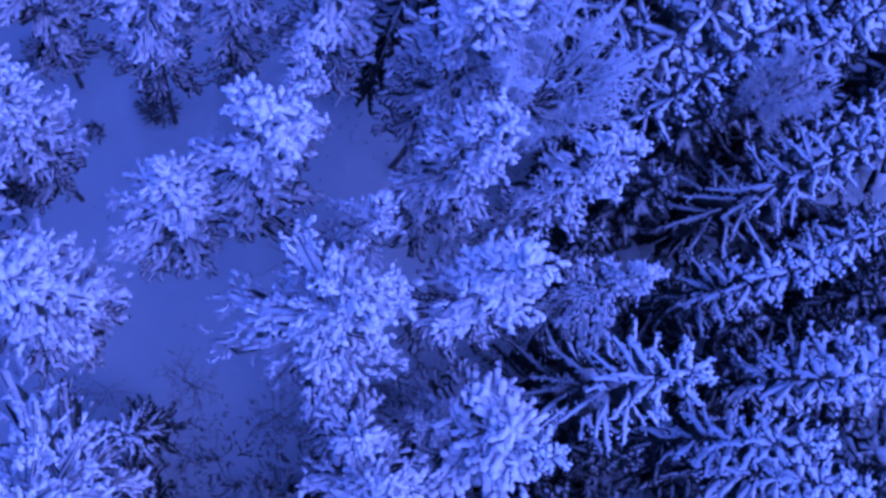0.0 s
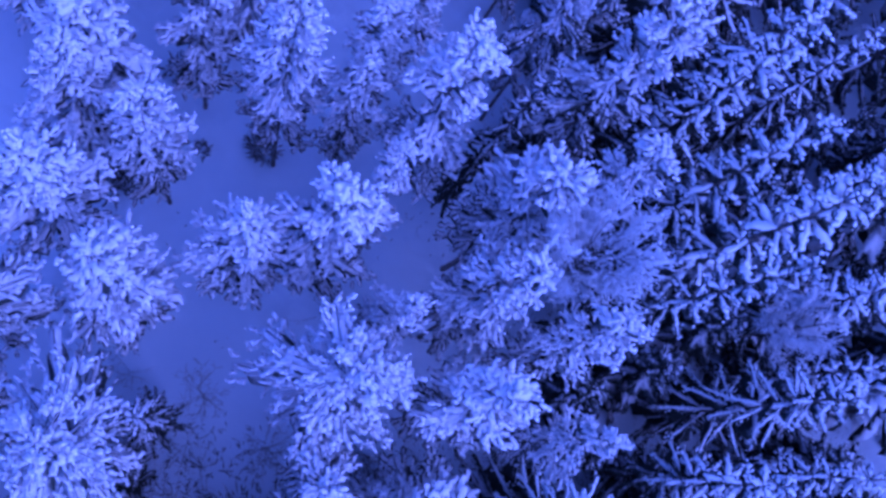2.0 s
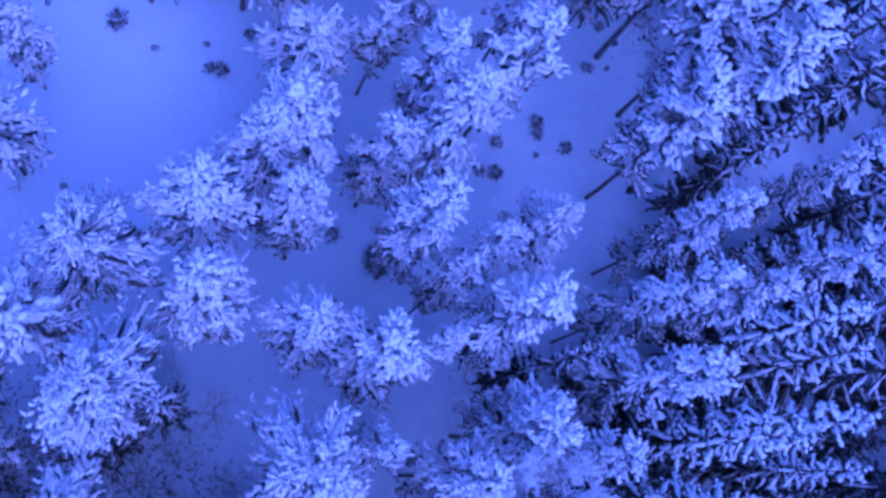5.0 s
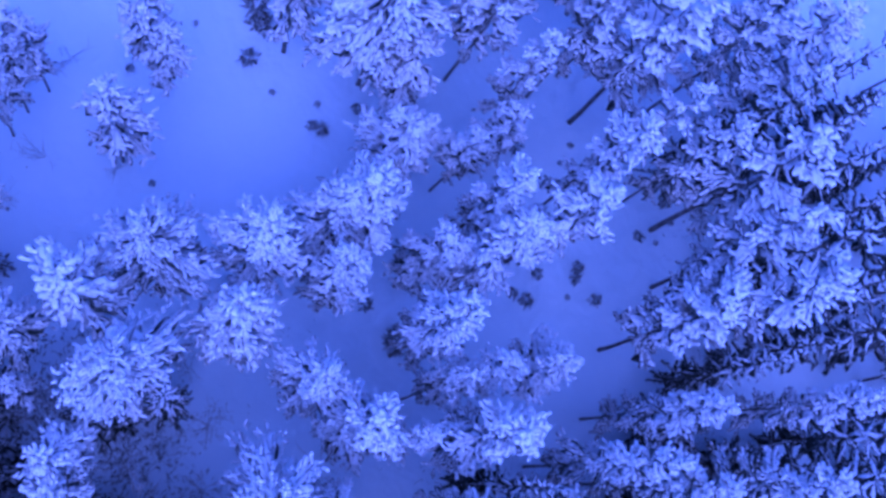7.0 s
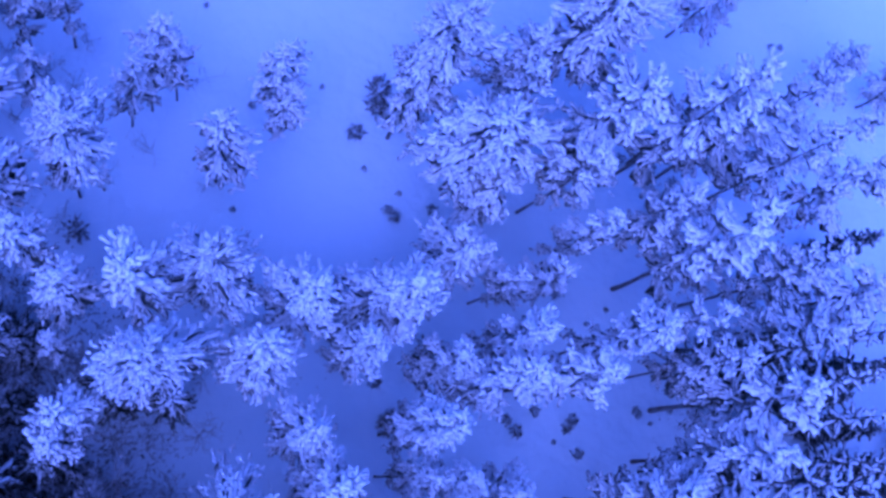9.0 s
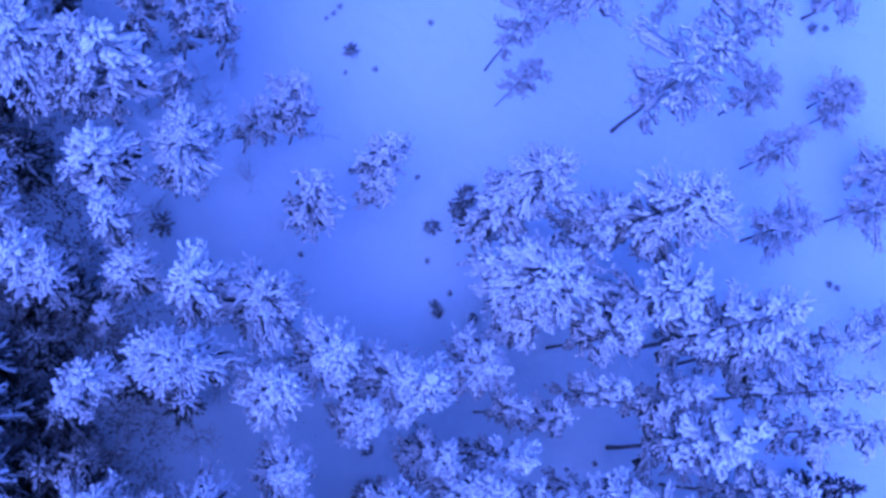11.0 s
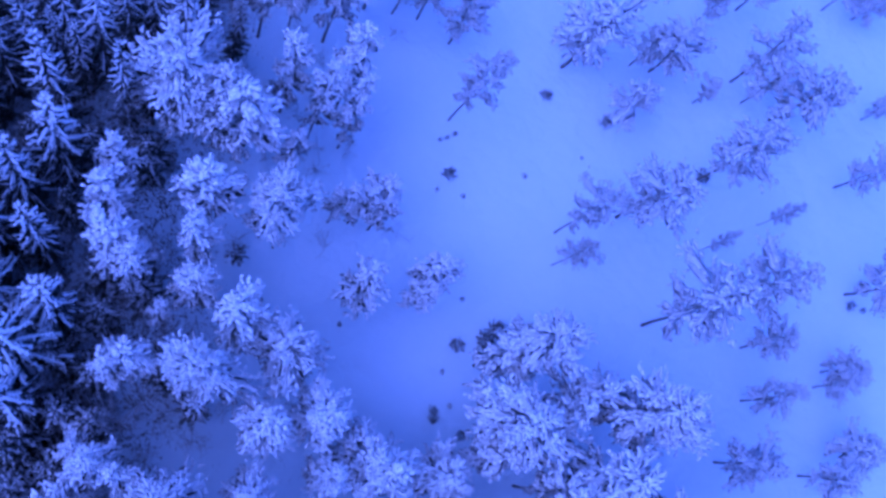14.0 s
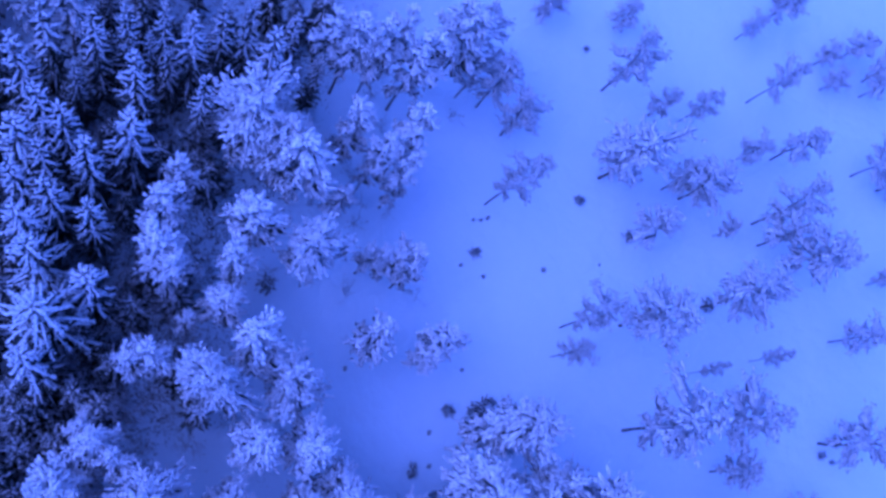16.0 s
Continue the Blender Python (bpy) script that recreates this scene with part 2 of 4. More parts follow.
def build_spruce(seed, h0, r0, name, whorls=13, count=5, dense=5, laden_mat=None, thick=1.0, low=0.22, shaded_below=0.5, tips=1, fan=(0.5, 0.95), brush=0.34, droop=0.3, bed=0.06):
    """A spruce: whorls of long boughs, each a caked rib with herringbone side shoots, dark needles below."""
    rng = np.random.default_rng(seed)
    root = new(name)
    pts, trunk = stem(rng, h0 * 0.985, 0.006 * h0 + 0.015, 0.05, 6)
    shade, ribs, side_shoots, beds = [], ([], []), ([], []), ([], [])
    for i in range(whorls):
        u = low + (0.965 - low) * (i / (whorls - 1)) ** 0.92
        number = count if u < 0.85 else max(4, count - 1)
        for k in range(number):
            az = 2 * math.pi * k / number + i * 1.9 + rng.normal(0, 0.2)
            reach = (min(1.28 * (1.0 - u) ** 0.66, 1.0) * rng.uniform(0.7, 1.12) + 0.1) * r0
            rise = -droop + 1.5 * max(0, u - 0.5)
            # boughs below this height get the dark material that stands for shade
            level = 1 if u + rng.normal(0, 0.05) < shaded_below else 0
            start = on_stem(pts, u * h0 + rng.normal(0, 0.1))
            out = np.array([math.cos(az), math.sin(az), 0.0])
            cross = np.array([-out[1], out[0], 0.0])
            bend = rng.normal(0, 0.1)

            def along(s):
                return start + out * reach * s + cross * bend * reach * s * s + np.array([0, 0, reach * (rise * s - 0.22 * s * s + 0.16 * s ** 4)])
            leg = along(1.0) - along(0.06)
            ribs[level].append((along(0.06), leg, np.linalg.norm(leg), thick * rng.uniform(0.06, 0.08)))
            beds[level].append((along(0.12) - np.array([0, 0, 0.05]), leg, reach * 0.72, thick * (0.04 + bed * reach)))
            # dark needle lumps near the stem close the gaps, in place of shade
            if k % 2 == i % 2:
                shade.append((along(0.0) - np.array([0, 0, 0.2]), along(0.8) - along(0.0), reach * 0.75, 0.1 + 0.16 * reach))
            n = max(3, int(round(dense * (0.35 + 0.65 * reach / r0))))
            for f in range(n):
                s = 0.2 + 0.76 * (f + rng.uniform(0.1, 0.9)) / n
                hand = 1 if f % 2 else -1
                turn = az + hand * rng.uniform(*fan)
                size = reach * brush * (1.3 - 0.85 * s) * rng.uniform(0.7, 1.2) + 0.07
                way = (math.cos(turn), math.sin(turn), rise * 0.6 - 0.3 * s + rng.normal(0.05, 0.15))
                side_shoots[level].append((along(s), way, size, thick * rng.uniform(0.052, 0.072)))
    tip = on_stem(pts, h0 * 0.95)
    for k in range(9):
        a = rng.uniform(0, 6.28)
        side_shoots[0].append((tip, (math.cos(a), math.sin(a), rng.uniform(0.4, 3)), rng.uniform(0.18, 0.4), 0.045))
    part("trunk", [trunk], BARK, root)

    def boughs(level):
        return shoots(rng, ribs[level], tips + 1 - level, ((0.1, 0.4, 0.68, 0.93), (0.7, 1.0, 0.85, 0.9)), 0.0, 4, 0.8) + shoots(rng, side_shoots[level], tips * (1 - level), ((0.22, 0.7), (1.0, 0.9)), 0.2, 3) + shoots(rng, beds[level], 0, ((0.3, 0.75), (1.0, 0.8)), 0.0, 4, 0.3)
    part("crown", boughs(0), laden_mat or SPRUCE_LADEN, root)
    if ribs[1]:
        part("lower_crown", boughs(1), SHADED_SPRUCE, root, "lower boughs with thin snow, coloured dark for shade")
    part("inner_foliage", shoots(rng, shade, 0, sides=3, flat=0.6), GAP_NEEDLES, root, "dark inner needles that also stand for crown shade")
    return root


def build_birch(seed, h0, r0, name, limbs_n, twigs_n, forks, foot, coat, note):
    rng = np.random.default_rng(seed)
    root = new(name)
    pts, trunk = stem(rng, h0 * 0.8, 0.007 * h0 + 0.015, 0.1, 6)
    limbs, twigs = [], []
    for i in range(limbs_n):
        u = rng.uniform(foot, 0.79)
        az = i * 2.4 + rng.normal(0, 0.3)
        reach = r0 * rng.uniform(0.5, 0.95)
        start = on_stem(pts, u * h0)
        out = np.array([math.cos(az), math.sin(az), 0.0])
        climb = (h0 * rng.uniform(0.8, 0.97) - start[2]) * (1.15 - 0.5 * reach / r0)
        line = [start + out * reach * s + np.array([0, 0, climb * s ** 0.8]) for s in (0, 0.3, 0.65, 1.0)]
        limbs.append(tube(line, [0.022, 0.016, 0.011, 0.006], 4))
        for k in range(twigs_n):
            s = rng.uniform(0.25, 1.0)
            root_at = start + out * reach * s + np.array([0, 0, climb * s ** 0.8])
            turn = az + rng.normal(0, 1.0)
            way = np.array([math.cos(turn), math.sin(turn), rng.uniform(-0.1, 1.2)])
            size = r0 * rng.uniform(0.18, 0.4)
            tip = root_at + way * size
            twigs.append(tube([root_at, root_at + way * size * 0.5 + rng.normal(0, 0.03, 3), tip], [0.013, 0.011, 0.006], 3))
            for j in range(forks):
                b = root_at + way * size * rng.uniform(0.2, 0.9)
                w2 = unit(way + rng.normal(0, 0.7, 3)) * size * rng.uniform(0.3, 0.65)
                twigs.append(tube([b, b + w2 * 0.6, b + w2 - np.array([0, 0, 0.03])], [0.011, 0.009, 0.005], 3))
    part("trunk", [trunk] + limbs, BARK, root)
    part("crown", twigs, coat, root, note)
    return root


def build_bush(seed, name):
    rng = np.random.default_rng(seed)
    root = new(name)
    n = 64
    az, tilt = rng.uniform(0, 6.28, n), rng.uniform(0.1, 1.0, n)
    way = np.column_stack([np.cos(az) * np.cos(tilt), np.sin(az) * np.cos(tilt), np.sin(tilt)])
    at = way * rng.uniform(0.25, 0.75, n)[:, None] * np.array([1, 1, 0.8]) + np.array([0, 0, 0.15])
    shoots = lumps(rng, at, way, rng.uniform(0.22, 0.5, n), rng.uniform(0.045, 0.09, n), 3, (0.25, 0.8), (1.0, 0.75), 0.1)
    stems = [tube([(0, 0, -0.1), tuple(at[i] * 0.5), tuple(at[i])], [0.03, 0.022, 0.01], 3) for i in range(0, n, 3)]
    part("stem", stems, BARK, root)
    part("foliage", [shoots], BUSH_LADEN, root)
    return root


SIZES = {"pine": (14.0, 1.15), "near_pine": (14.0, 1.2), "broad_pine": (14.0, 2.0), "shade_spruce": (8.0, 1.2), "broad_spruce": (15.0, 2.0), "bog_pine": (7.0, 1.0), "sapling": (8.5, 0.9), "spruce": (15.0, 1.3), "near_spruce": (15.0, 1.3), "far_spruce": (15.0, 1.3), "full_spruce": (15.0, 1.3), "clumped_spruce": (14.0, 2.0), "birch": (11.0, 1.2), "shrub": (4.0, 1.1), "bush": (1.0, 1.0)}
LABELS = {
    "pine": ("tall slender pine with its crown thickly laden with snow", "tree", "snowy pines of the wood"),
    "near_pine": ("tall pine with a broad clumped crown under heavy snow", "tree", "snowy pines of the wood"),
    "broad_pine": ("large pine with a wide crown of snow-covered boughs", "tree", "snowy pines of the wood"),
    "shade_spruce": ("small dark spruce added to fill a shaded gap", "tree", "young spruces under the canopy"),
    "broad_spruce": ("large spruce with long spreading snow-laden arms", "tree", "spruces of the dense wood"),
    "bog_pine": ("small thin pine with a frosted crown on open snow", "tree", "small pines on the open bog"),
    "sapling": ("young pine with a sparse frosted crown in the clearing", "tree", "small pines on the open bog"),
    "spruce": ("dark spruce with long snow-covered drooping branches", "tree", "spruces of the dense wood"),
    "near_spruce": ("dark spruce with long feathered boughs caked in snow", "tree", "spruces of the dense wood"),
    "far_spruce": ("dark pointed spruce with snow on its boughs in a stand", "tree", "spruces of the dense wood"),
    "full_spruce": ("dense full spruce with crown packed in thick snow", "tree", "spruces of the dense wood"),
    "clumped_spruce": ("large spruce with spreading arms clumped with thick snow", "tree", "spruces of the dense wood"),
    "birch": ("leafless birch with fine twigs white with hoar frost", "tree", "frosted birches"),
    "shrub": ("leafless shrub with thin frosted twigs under taller trees", "shrub", "leafless shrubs of the wood"),
    "bush": ("low dark bush half buried in the snow", "bush", "bushes in the snow"),
}
MADE, COUNT = {}, {}
VARIETIES = {"pine": 6, "near_pine": 6, "broad_pine": 3, "shade_spruce": 3, "broad_spruce": 3, "bog_pine": 5, "sapling": 3, "spruce": 5, "near_spruce": 4, "far_spruce": 3, "full_spruce": 3, "clumped_spruce": 1, "birch": 1, "shrub": 3, "bush": 5}


def build(kind, v):
    h0, r0 = SIZES[kind]
    if kind == "pine":
        return build_pine(100 + v, h0, r0, "pine_tree", PINE_LADEN, 29, 12, 0.26 + 0.05 * (v % 3), 0, 0.42, 1.12)
    if kind == "near_pine":
        return build_pine(150 + v, h0, r0, "pine_tree", PINE_LADEN, 40, 15, 0.24 + 0.04 * (v % 3), 1, 0.42, 0.95)
    if kind == "broad_pine":
        return build_pine(180 + v, h0, r0, "pine_tree", PINE_LADEN, 52, 19, 0.34 + 0.04 * v, 1, 0.38, 1.1, 0.05, 0.8)
    # small dark spruce, added where gaps between trees should look shaded
    if kind == "shade_spruce":
        return build_spruce(450 + v, h0, r0, "spruce_tree", 8, 6, 2, SHADED_SPRUCE, 1.5, 0.08, 0.0, 0, (0.3, 0.7), 0.3, 0.25, 0.16)
    if kind == "near_spruce":
        return build_spruce(480 + v, h0, r0, "spruce_tree", 12, 6, 4, None, 1.45, 0.12, 0.45, 1, (0.25, 0.55), 0.32, 0.3, 0.03)
    if kind == "broad_spruce":
        return build_spruce(470 + v, h0, r0, "spruce_tree", 13, 6, 10, None, 1.0, 0.15, 0.35, 1, (0.3, 0.65), 0.1, 0.25, 0.0)
    if kind == "full_spruce":
        return build_pine(430 + v, h0, r0, "spruce_tree", PINE_LADEN, 42, 13, 0.22, 1, 0.5, 1.1, 0.1)
    if kind == "clumped_spruce":
        return build_pine(190 + v, h0, r0, "spruce_tree", PINE_LADEN, 56, 21, 0.34, 1, 0.2, 1.05, 0.1, 0.8)
    if kind == "bog_pine":
        return build_pine(200 + v, h0, r0, "pine_tree", BOG_LADEN, 28, 13, 0.28 + 0.05 * (v % 3), 0, 0.0, 0.8, 0.1, 0.85)
    if kind == "sapling":
        return build_pine(300 + v, h0, r0, "pine_tree", PINE_LADEN, 24, 10, 0.3, 0, 0.25, 0.95)
    if kind == "spruce":
        return build_spruce(400 + v, h0, r0, "spruce_tree", 12, 6, 4, STAND_LADEN, 1.15, 0.1, 0.5, 0, (0.25, 0.6), 0.24)
    if kind == "far_spruce":
        return build_spruce(440 + v, h0, r0, "spruce_tree", 10, 5, 2, STAND_LADEN, 1.4, 0.1, 0.5, 0, (0.3, 0.7), 0.26)
    if kind == "birch":
        return build_birch(500 + v, h0, r0, "birch_tree", 28, 18, 6, 0.5, FROST, "fine leafless twigs white with hoar frost")
    if kind == "shrub":
        return build_birch(550 + v, h0, r0, "leafless_shrub", 11, 7, 3, 0.12, BRUSH, "bare frosted twigs")
    return build_bush(600 + v, "bush")


def plant(kind, x, y, height, radius, label=""):
    k = COUNT.get(kind, 0)
    COUNT[kind] = k + 1
    v = k % VARIETIES[kind]
    h0, r0 = SIZES[kind]
    size = Vector((radius / r0, radius / r0, height / h0))
    turn = Matrix.Rotation(random.uniform(0, 6.28), 4, "Z")
    place = Matrix.Translation((x, y, ground_height(x, y))) @ turn
    if (kind, v) not in MADE:
        ob = MADE[kind, v] = build(kind, v)
        ob.matrix_basis = place @ Matrix.Diagonal((*size, 1))
    else:
        ob = copy_thing(MADE[kind, v], place @ Matrix.Diagonal((*[a / b for a, b in zip(size, MADE[kind, v].scale)], 1)))
    words, category, group = LABELS[kind]
    if kind in ("pine", "near_pine") and height < 11.5:
        words = "short pine with a small crown covered in snow"
    elif kind in ("pine", "near_pine") and radius < 0.95:
        words = "slender pine with a narrow snow-covered crown"
    elif kind in ("spruce", "near_spruce") and height > 16:
        words = "very tall spruce with long snow-covered drooping branches"
    elif kind in ("spruce", "near_spruce") and radius < 0.8:
        words = "narrow pointed spruce with snow on short branches"
    elif kind == "bog_pine" and height < 5:
        words = "stunted little pine with a thin frosted crown"
    elif kind == "bog_pine" and height > 9:
        words = "taller pine with a long frosted crown on open snow"
    elif kind == "bush" and radius < 0.25:
        words = "tiny dark tuft of a bush poking through snow"
    return tagged(ob, label or words, category, group)


def pine(x, y, height, radius):
    return plant("pine", x, y, height, radius)


def near_pine(x, y, height, radius):
    return plant("near_pine", x, y, height, radius)


def broad_pine(x, y, height, radius):
    return plant("broad_pine", x, y, height, radius)


def shade_spruce(x, y, height, radius):
    return plant("shade_spruce", x, y, height, radius)


def broad_spruce(x, y, height, radius):
    return plant("broad_spruce", x, y, height, radius)


def bog_pine(x, y, height, radius):
    return plant("bog_pine", x, y, height, radius)


def sapling(x, y, height, radius):
    return plant("sapling", x, y, height, radius)


def spruce(x, y, height, radius):
    return plant("near_spruce" if x > 5 and -3 < y < 16 else "far_spruce" if y > 22 or y < -19.6 else "spruce", x, y, height, radius)


def full_spruce(x, y, height, radius):
    return plant("full_spruce", x, y, height, radius)


def clumped_spruce(x, y, height, radius):
    return plant("clumped_spruce", x, y, height, radius)


def birch(x, y, height, radius):
    return plant("birch", x, y, height, radius)


def shrub(x, y, height, radius):
    return plant("shrub", x, y, height, radius)


def bush(x, y, height, radius):
    return plant("bush", x, y, height, radius)


# ---- ground: one sheet of snow to the horizon ----
def ground_height(x, y):
    z = 0.22 * noise.noise(Vector((x * 0.13, y * 0.13, 3.1))) + 0.09 * noise.noise(Vector((x * 0.6, y * 0.6, 7.7)))
    return z


def build_ground():
    t = np.linspace(-1, 1, 171)
    c = np.sinh(t * 6.0) / np.sinh(6.0) * 2400 + t * 36
    xs, ys = c - 15, c + 5
    verts = [(x, y, ground_height(x, y) if abs(x + 15) < 120 and abs(y - 5) < 120 else 0.0) for y in ys for x in xs]
    n = len(t)
    faces = [(j * n + i, j * n + i + 1, (j + 1) * n + i + 1, (j + 1) * n + i) for j in range(n - 1) for i in range(n - 1)]
    me = bpy.data.meshes.new("ground")
    me.from_pydata(verts, [], faces)
    me.polygons.foreach_set("use_smooth", [True] * len(me.polygons))
    me.materials.append(SNOW_GROUND)
    tagged(new("ground", me), "deep even untrodden snow over the forest floor", "ground", kind="structure")


build_ground()

# ---- plants ----
clumped_spruce(1.80, 1.69, 16.0, 1.96)
near_pine(0.33, 5.37, 16.4, 1.45)
near_pine(-1.39, 4.52, 14.1, 1.35)
near_pine(2.55, 3.98, 14.6, 0.97)
near_pine(1.39, 6.75, 15.1, 0.91)
near_pine(4.61, 5.22, 15.9, 1.34)
near_pine(6.74, 4.89, 17.1, 1.07)
near_pine(5.09, 2.73, 16.2, 1.54)
birch(6.03, 6.38, 17.4, 1.36)
near_pine(7.49, 2.71, 15.3, 0.87)
spruce(8.65, 6.55, 19.4, 0.88)
broad_spruce(12.69, 5.55, 14.5, 1.57)
broad_spruce(8.35, 0.86, 15.3, 1.90)
spruce(6.02, -0.60, 13.4, 1.22)
spruce(11.09, -0.43, 14.6, 1.11)
spruce(11.67, 3.18, 14.2, 1.06)
spruce(12.62, 0.98, 14.6, 1.17)
near_pine(4.45, -0.05, 10.1, 1.06)
near_pine(2.96, -1.24, 13.4, 1.33)
near_pine(-3.95, 2.67, 13.6, 1.65)
broad_pine(-3.19, -1.30, 16.4, 1.82)
spruce(-2.17, -0.29, 10.6, 0.90)
near_pine(-4.45, 6.40, 13.9, 1.22)
near_pine(-6.78, 7.84, 12.7, 1.90)
near_pine(-6.19, 3.99, 14.7, 1.59)
near_pine(-9.09, 10.44, 8.8, 1.89)
near_pine(-6.47, 6.59, 12.9, 1.47)
near_pine(-1.86, 8.79, 15.9, 1.30)
near_pine(-0.09, 10.10, 14.6, 1.03)
near_pine(1.83, 9.08, 16.6, 1.58)
full_spruce(4.04, 12.91, 17.6, 1.12)
full_spruce(5.61, 11.30, 17.9, 1.39)
near_pine(0.30, 12.28, 12.9, 1.22)
near_pine(-0.04, 8.75, 14.1, 0.91)
near_pine(-3.83, 11.92, 13.9, 1.63)
near_pine(4.57, 7.63, 15.9, 1.62)
near_pine(6.36, 8.48, 16.8, 1.11)
full_spruce(2.82, 15.86, 15.1, 1.18)
spruce(8.53, 9.54, 18.6, 1.10)
spruce(6.90, 15.96, 15.8, 1.25)
spruce(3.68, 9.72, 15.4, 0.76)
spruce(9.34, 8.17, 20.0, 1.43)
spruce(8.68, 13.40, 17.9, 1.23)
spruce(7.96, 11.64, 17.9, 1.16)
full_spruce(5.31, 14.82, 15.9, 1.12)
near_pine(-4.61, 9.75, 12.1, 1.28)
broad_pine(-6.94, 0.58, 13.3, 1.89)
pine(-6.19, -1.88, 14.5, 1.73)
birch(12.67, 7.79, 12.2, 0.98)
shrub(10.01, 9.76, 10.4, 0.77)
full_spruce(6.24, 18.51, 15.7, 1.23)
full_spruce(4.11, 21.28, 14.6, 1.13)
spruce(8.34, 16.20, 14.6, 1.33)
spruce(11.08, 14.43, 13.4, 0.88)
spruce(12.27, 11.23, 14.6, 1.06)
spruce(13.79, 6.91, 13.4, 0.76)
spruce(14.57, 4.33, 13.4, 0.89)
spruce(2.29, 19.78, 12.3, 0.91)
spruce(13.72, -1.44, 11.2, 0.88)
shrub(9.10, -1.55, 7.8, 0.81)
sapling(-12.29, 0.43, 9.2, 1.44)
pine(-6.06, 16.23, 15.0, 1.25)
pine(-4.35, 14.36, 14.2, 1.39)
pine(-5.66, 11.98, 13.9, 1.30)
pine(0.27, 17.56, 14.3, 1.54)
pine(-1.68, 20.69, 15.4, 1.58)
broad_pine(-16.76, 8.16, 14.5, 2.07)
pine(-15.40, 7.92, 11.1, 1.57)
pine(-14.89, 15.52, 14.3, 1.90)
broad_pine(-13.31, 10.60, 12.6, 2.60)
pine(-12.00, 11.55, 8.3, 1.58)
pine(-14.71, 18.23, 18.9, 1.80)
pine(-9.62, 19.27, 16.3, 1.87)
pine(-11.16, 17.71, 13.9, 1.12)
broad_spruce(-5.96, 21.98, 15.7, 1.52)
pine(-4.10, 21.43, 15.2, 1.94)
pine(-9.05, 26.43, 11.6, 1.86)
pine(-12.70, 14.33, 12.0, 1.34)
pine(-10.09, 15.24, 12.2, 1.09)
pine(-8.58, 14.17, 10.1, 1.01)
pine(-8.17, 12.36, 9.9, 0.97)
pine(-7.05, 18.69, 14.2, 1.17)
pine(-5.41, 19.75, 14.2, 1.04)
pine(-14.93, 20.70, 13.8, 1.65)
pine(-15.80, 19.68, 13.9, 1.64)
pine(-13.13, 24.77, 14.6, 1.62)
pine(-9.17, 22.54, 16.0, 1.33)
pine(-7.09, 23.03, 15.5, 1.46)
pine(0.22, 20.39, 16.3, 1.54)
spruce(-1.11, 23.63, 15.7, 1.44)
spruce(0.66, 24.03, 13.4, 1.13)
pine(-0.84, 18.93, 12.3, 1.33)
spruce(-5.01, 24.34, 14.6, 1.29)
pine(-15.83, 22.12, 15.4, 1.35)
pine(-13.24, 21.48, 19.8, 1.20)
broad_pine(-12.11, -10.60, 13.3, 1.89)
broad_pine(-10.86, -5.21, 14.2, 1.90)
pine(-9.06, -7.72, 14.5, 1.65)
pine(-7.04, -6.01, 14.5, 1.21)
pine(-5.72, -4.67, 12.4, 1.19)
pine(-1.36, -3.85, 13.5, 1.17)
pine(-0.02, -4.23, 12.2, 1.06)
pine(-3.90, -4.85, 10.3, 0.68)
sapling(-14.28, -3.45, 9.0, 0.92)
sapling(-15.11, -2.67, 9.0, 0.92)
sapling(-15.77, -1.69, 9.0, 0.92)
broad_pine(-18.54, 14.54, 14.1, 2.56)
sapling(-15.94, 2.41, 10.4, 1.19)
sapling(-14.61, 2.78, 8.5, 1.10)
pine(-17.30, 11.71, 12.0, 1.33)
pine(-15.42, 11.55, 12.5, 1.19)
shrub(1.07, -2.11, 8.8, 1.24)
shrub(-2.60, -6.26, 9.0, 1.01)
shrub(-8.79, -12.92, 10.1, 1.30)
shrub(-2.80, -8.52, 7.8, 1.04)
shrub(5.42, -2.53, 6.7, 1.21)
pine(-4.16, -7.27, 13.4, 1.17)
spruce(-7.05, 25.64, 14.6, 1.18)
broad_pine(-11.32, -12.67, 14.2, 2.49)
pine(-12.65, -9.18, 14.0, 1.84)
spruce(-10.15, -16.88, 15.1, 1.29)
spruce(-13.43, -14.63, 15.1, 1.37)
spruce(-15.86, -16.20, 10.5, 0.92)
spruce(-5.13, -13.92, 15.1, 1.69)
spruce(-6.78, -16.37, 15.1, 1.37)
spruce(-1.93, -16.92, 15.1, 1.37)
spruce(-2.54, -15.58, 15.1, 1.37)
spruce(-2.86, -13.63, 15.1, 1.46)
spruce(-0.32, -15.87, 15.1, 1.63)
spruce(-0.45, -12.70, 15.1, 1.46)
spruce(1.17, -12.16, 15.1, 1.63)
spruce(-1.67, -10.92, 15.1, 1.23)
broad_spruce(1.36, -10.36, 15.1, 2.01)
spruce(-0.12, -8.15, 15.1, 1.69)
broad_spruce(2.43, -7.85, 15.1, 2.76)
spruce(3.90, -5.88, 15.1, 1.69)
spruce(-9.21, -14.03, 15.1, 0.97)
spruce(-5.93, -19.06, 15.1, 1.16)
spruce(-7.52, -18.75, 15.1, 1.04)
spruce(-3.95, -20.54, 15.1, 1.29)
spruce(-2.02, -19.43, 15.1, 1.37)
spruce(-4.35, -18.52, 10.5, 0.79)
spruce(-11.83, -16.92, 15.1, 0.97)
spruce(-0.93, -14.55, 15.1, 1.14)
spruce(-8.97, -17.08, 10.5, 0.89)
spruce(-8.54, -18.44, 10.5, 0.79)
spruce(-16.23, -13.79, 10.5, 0.72)
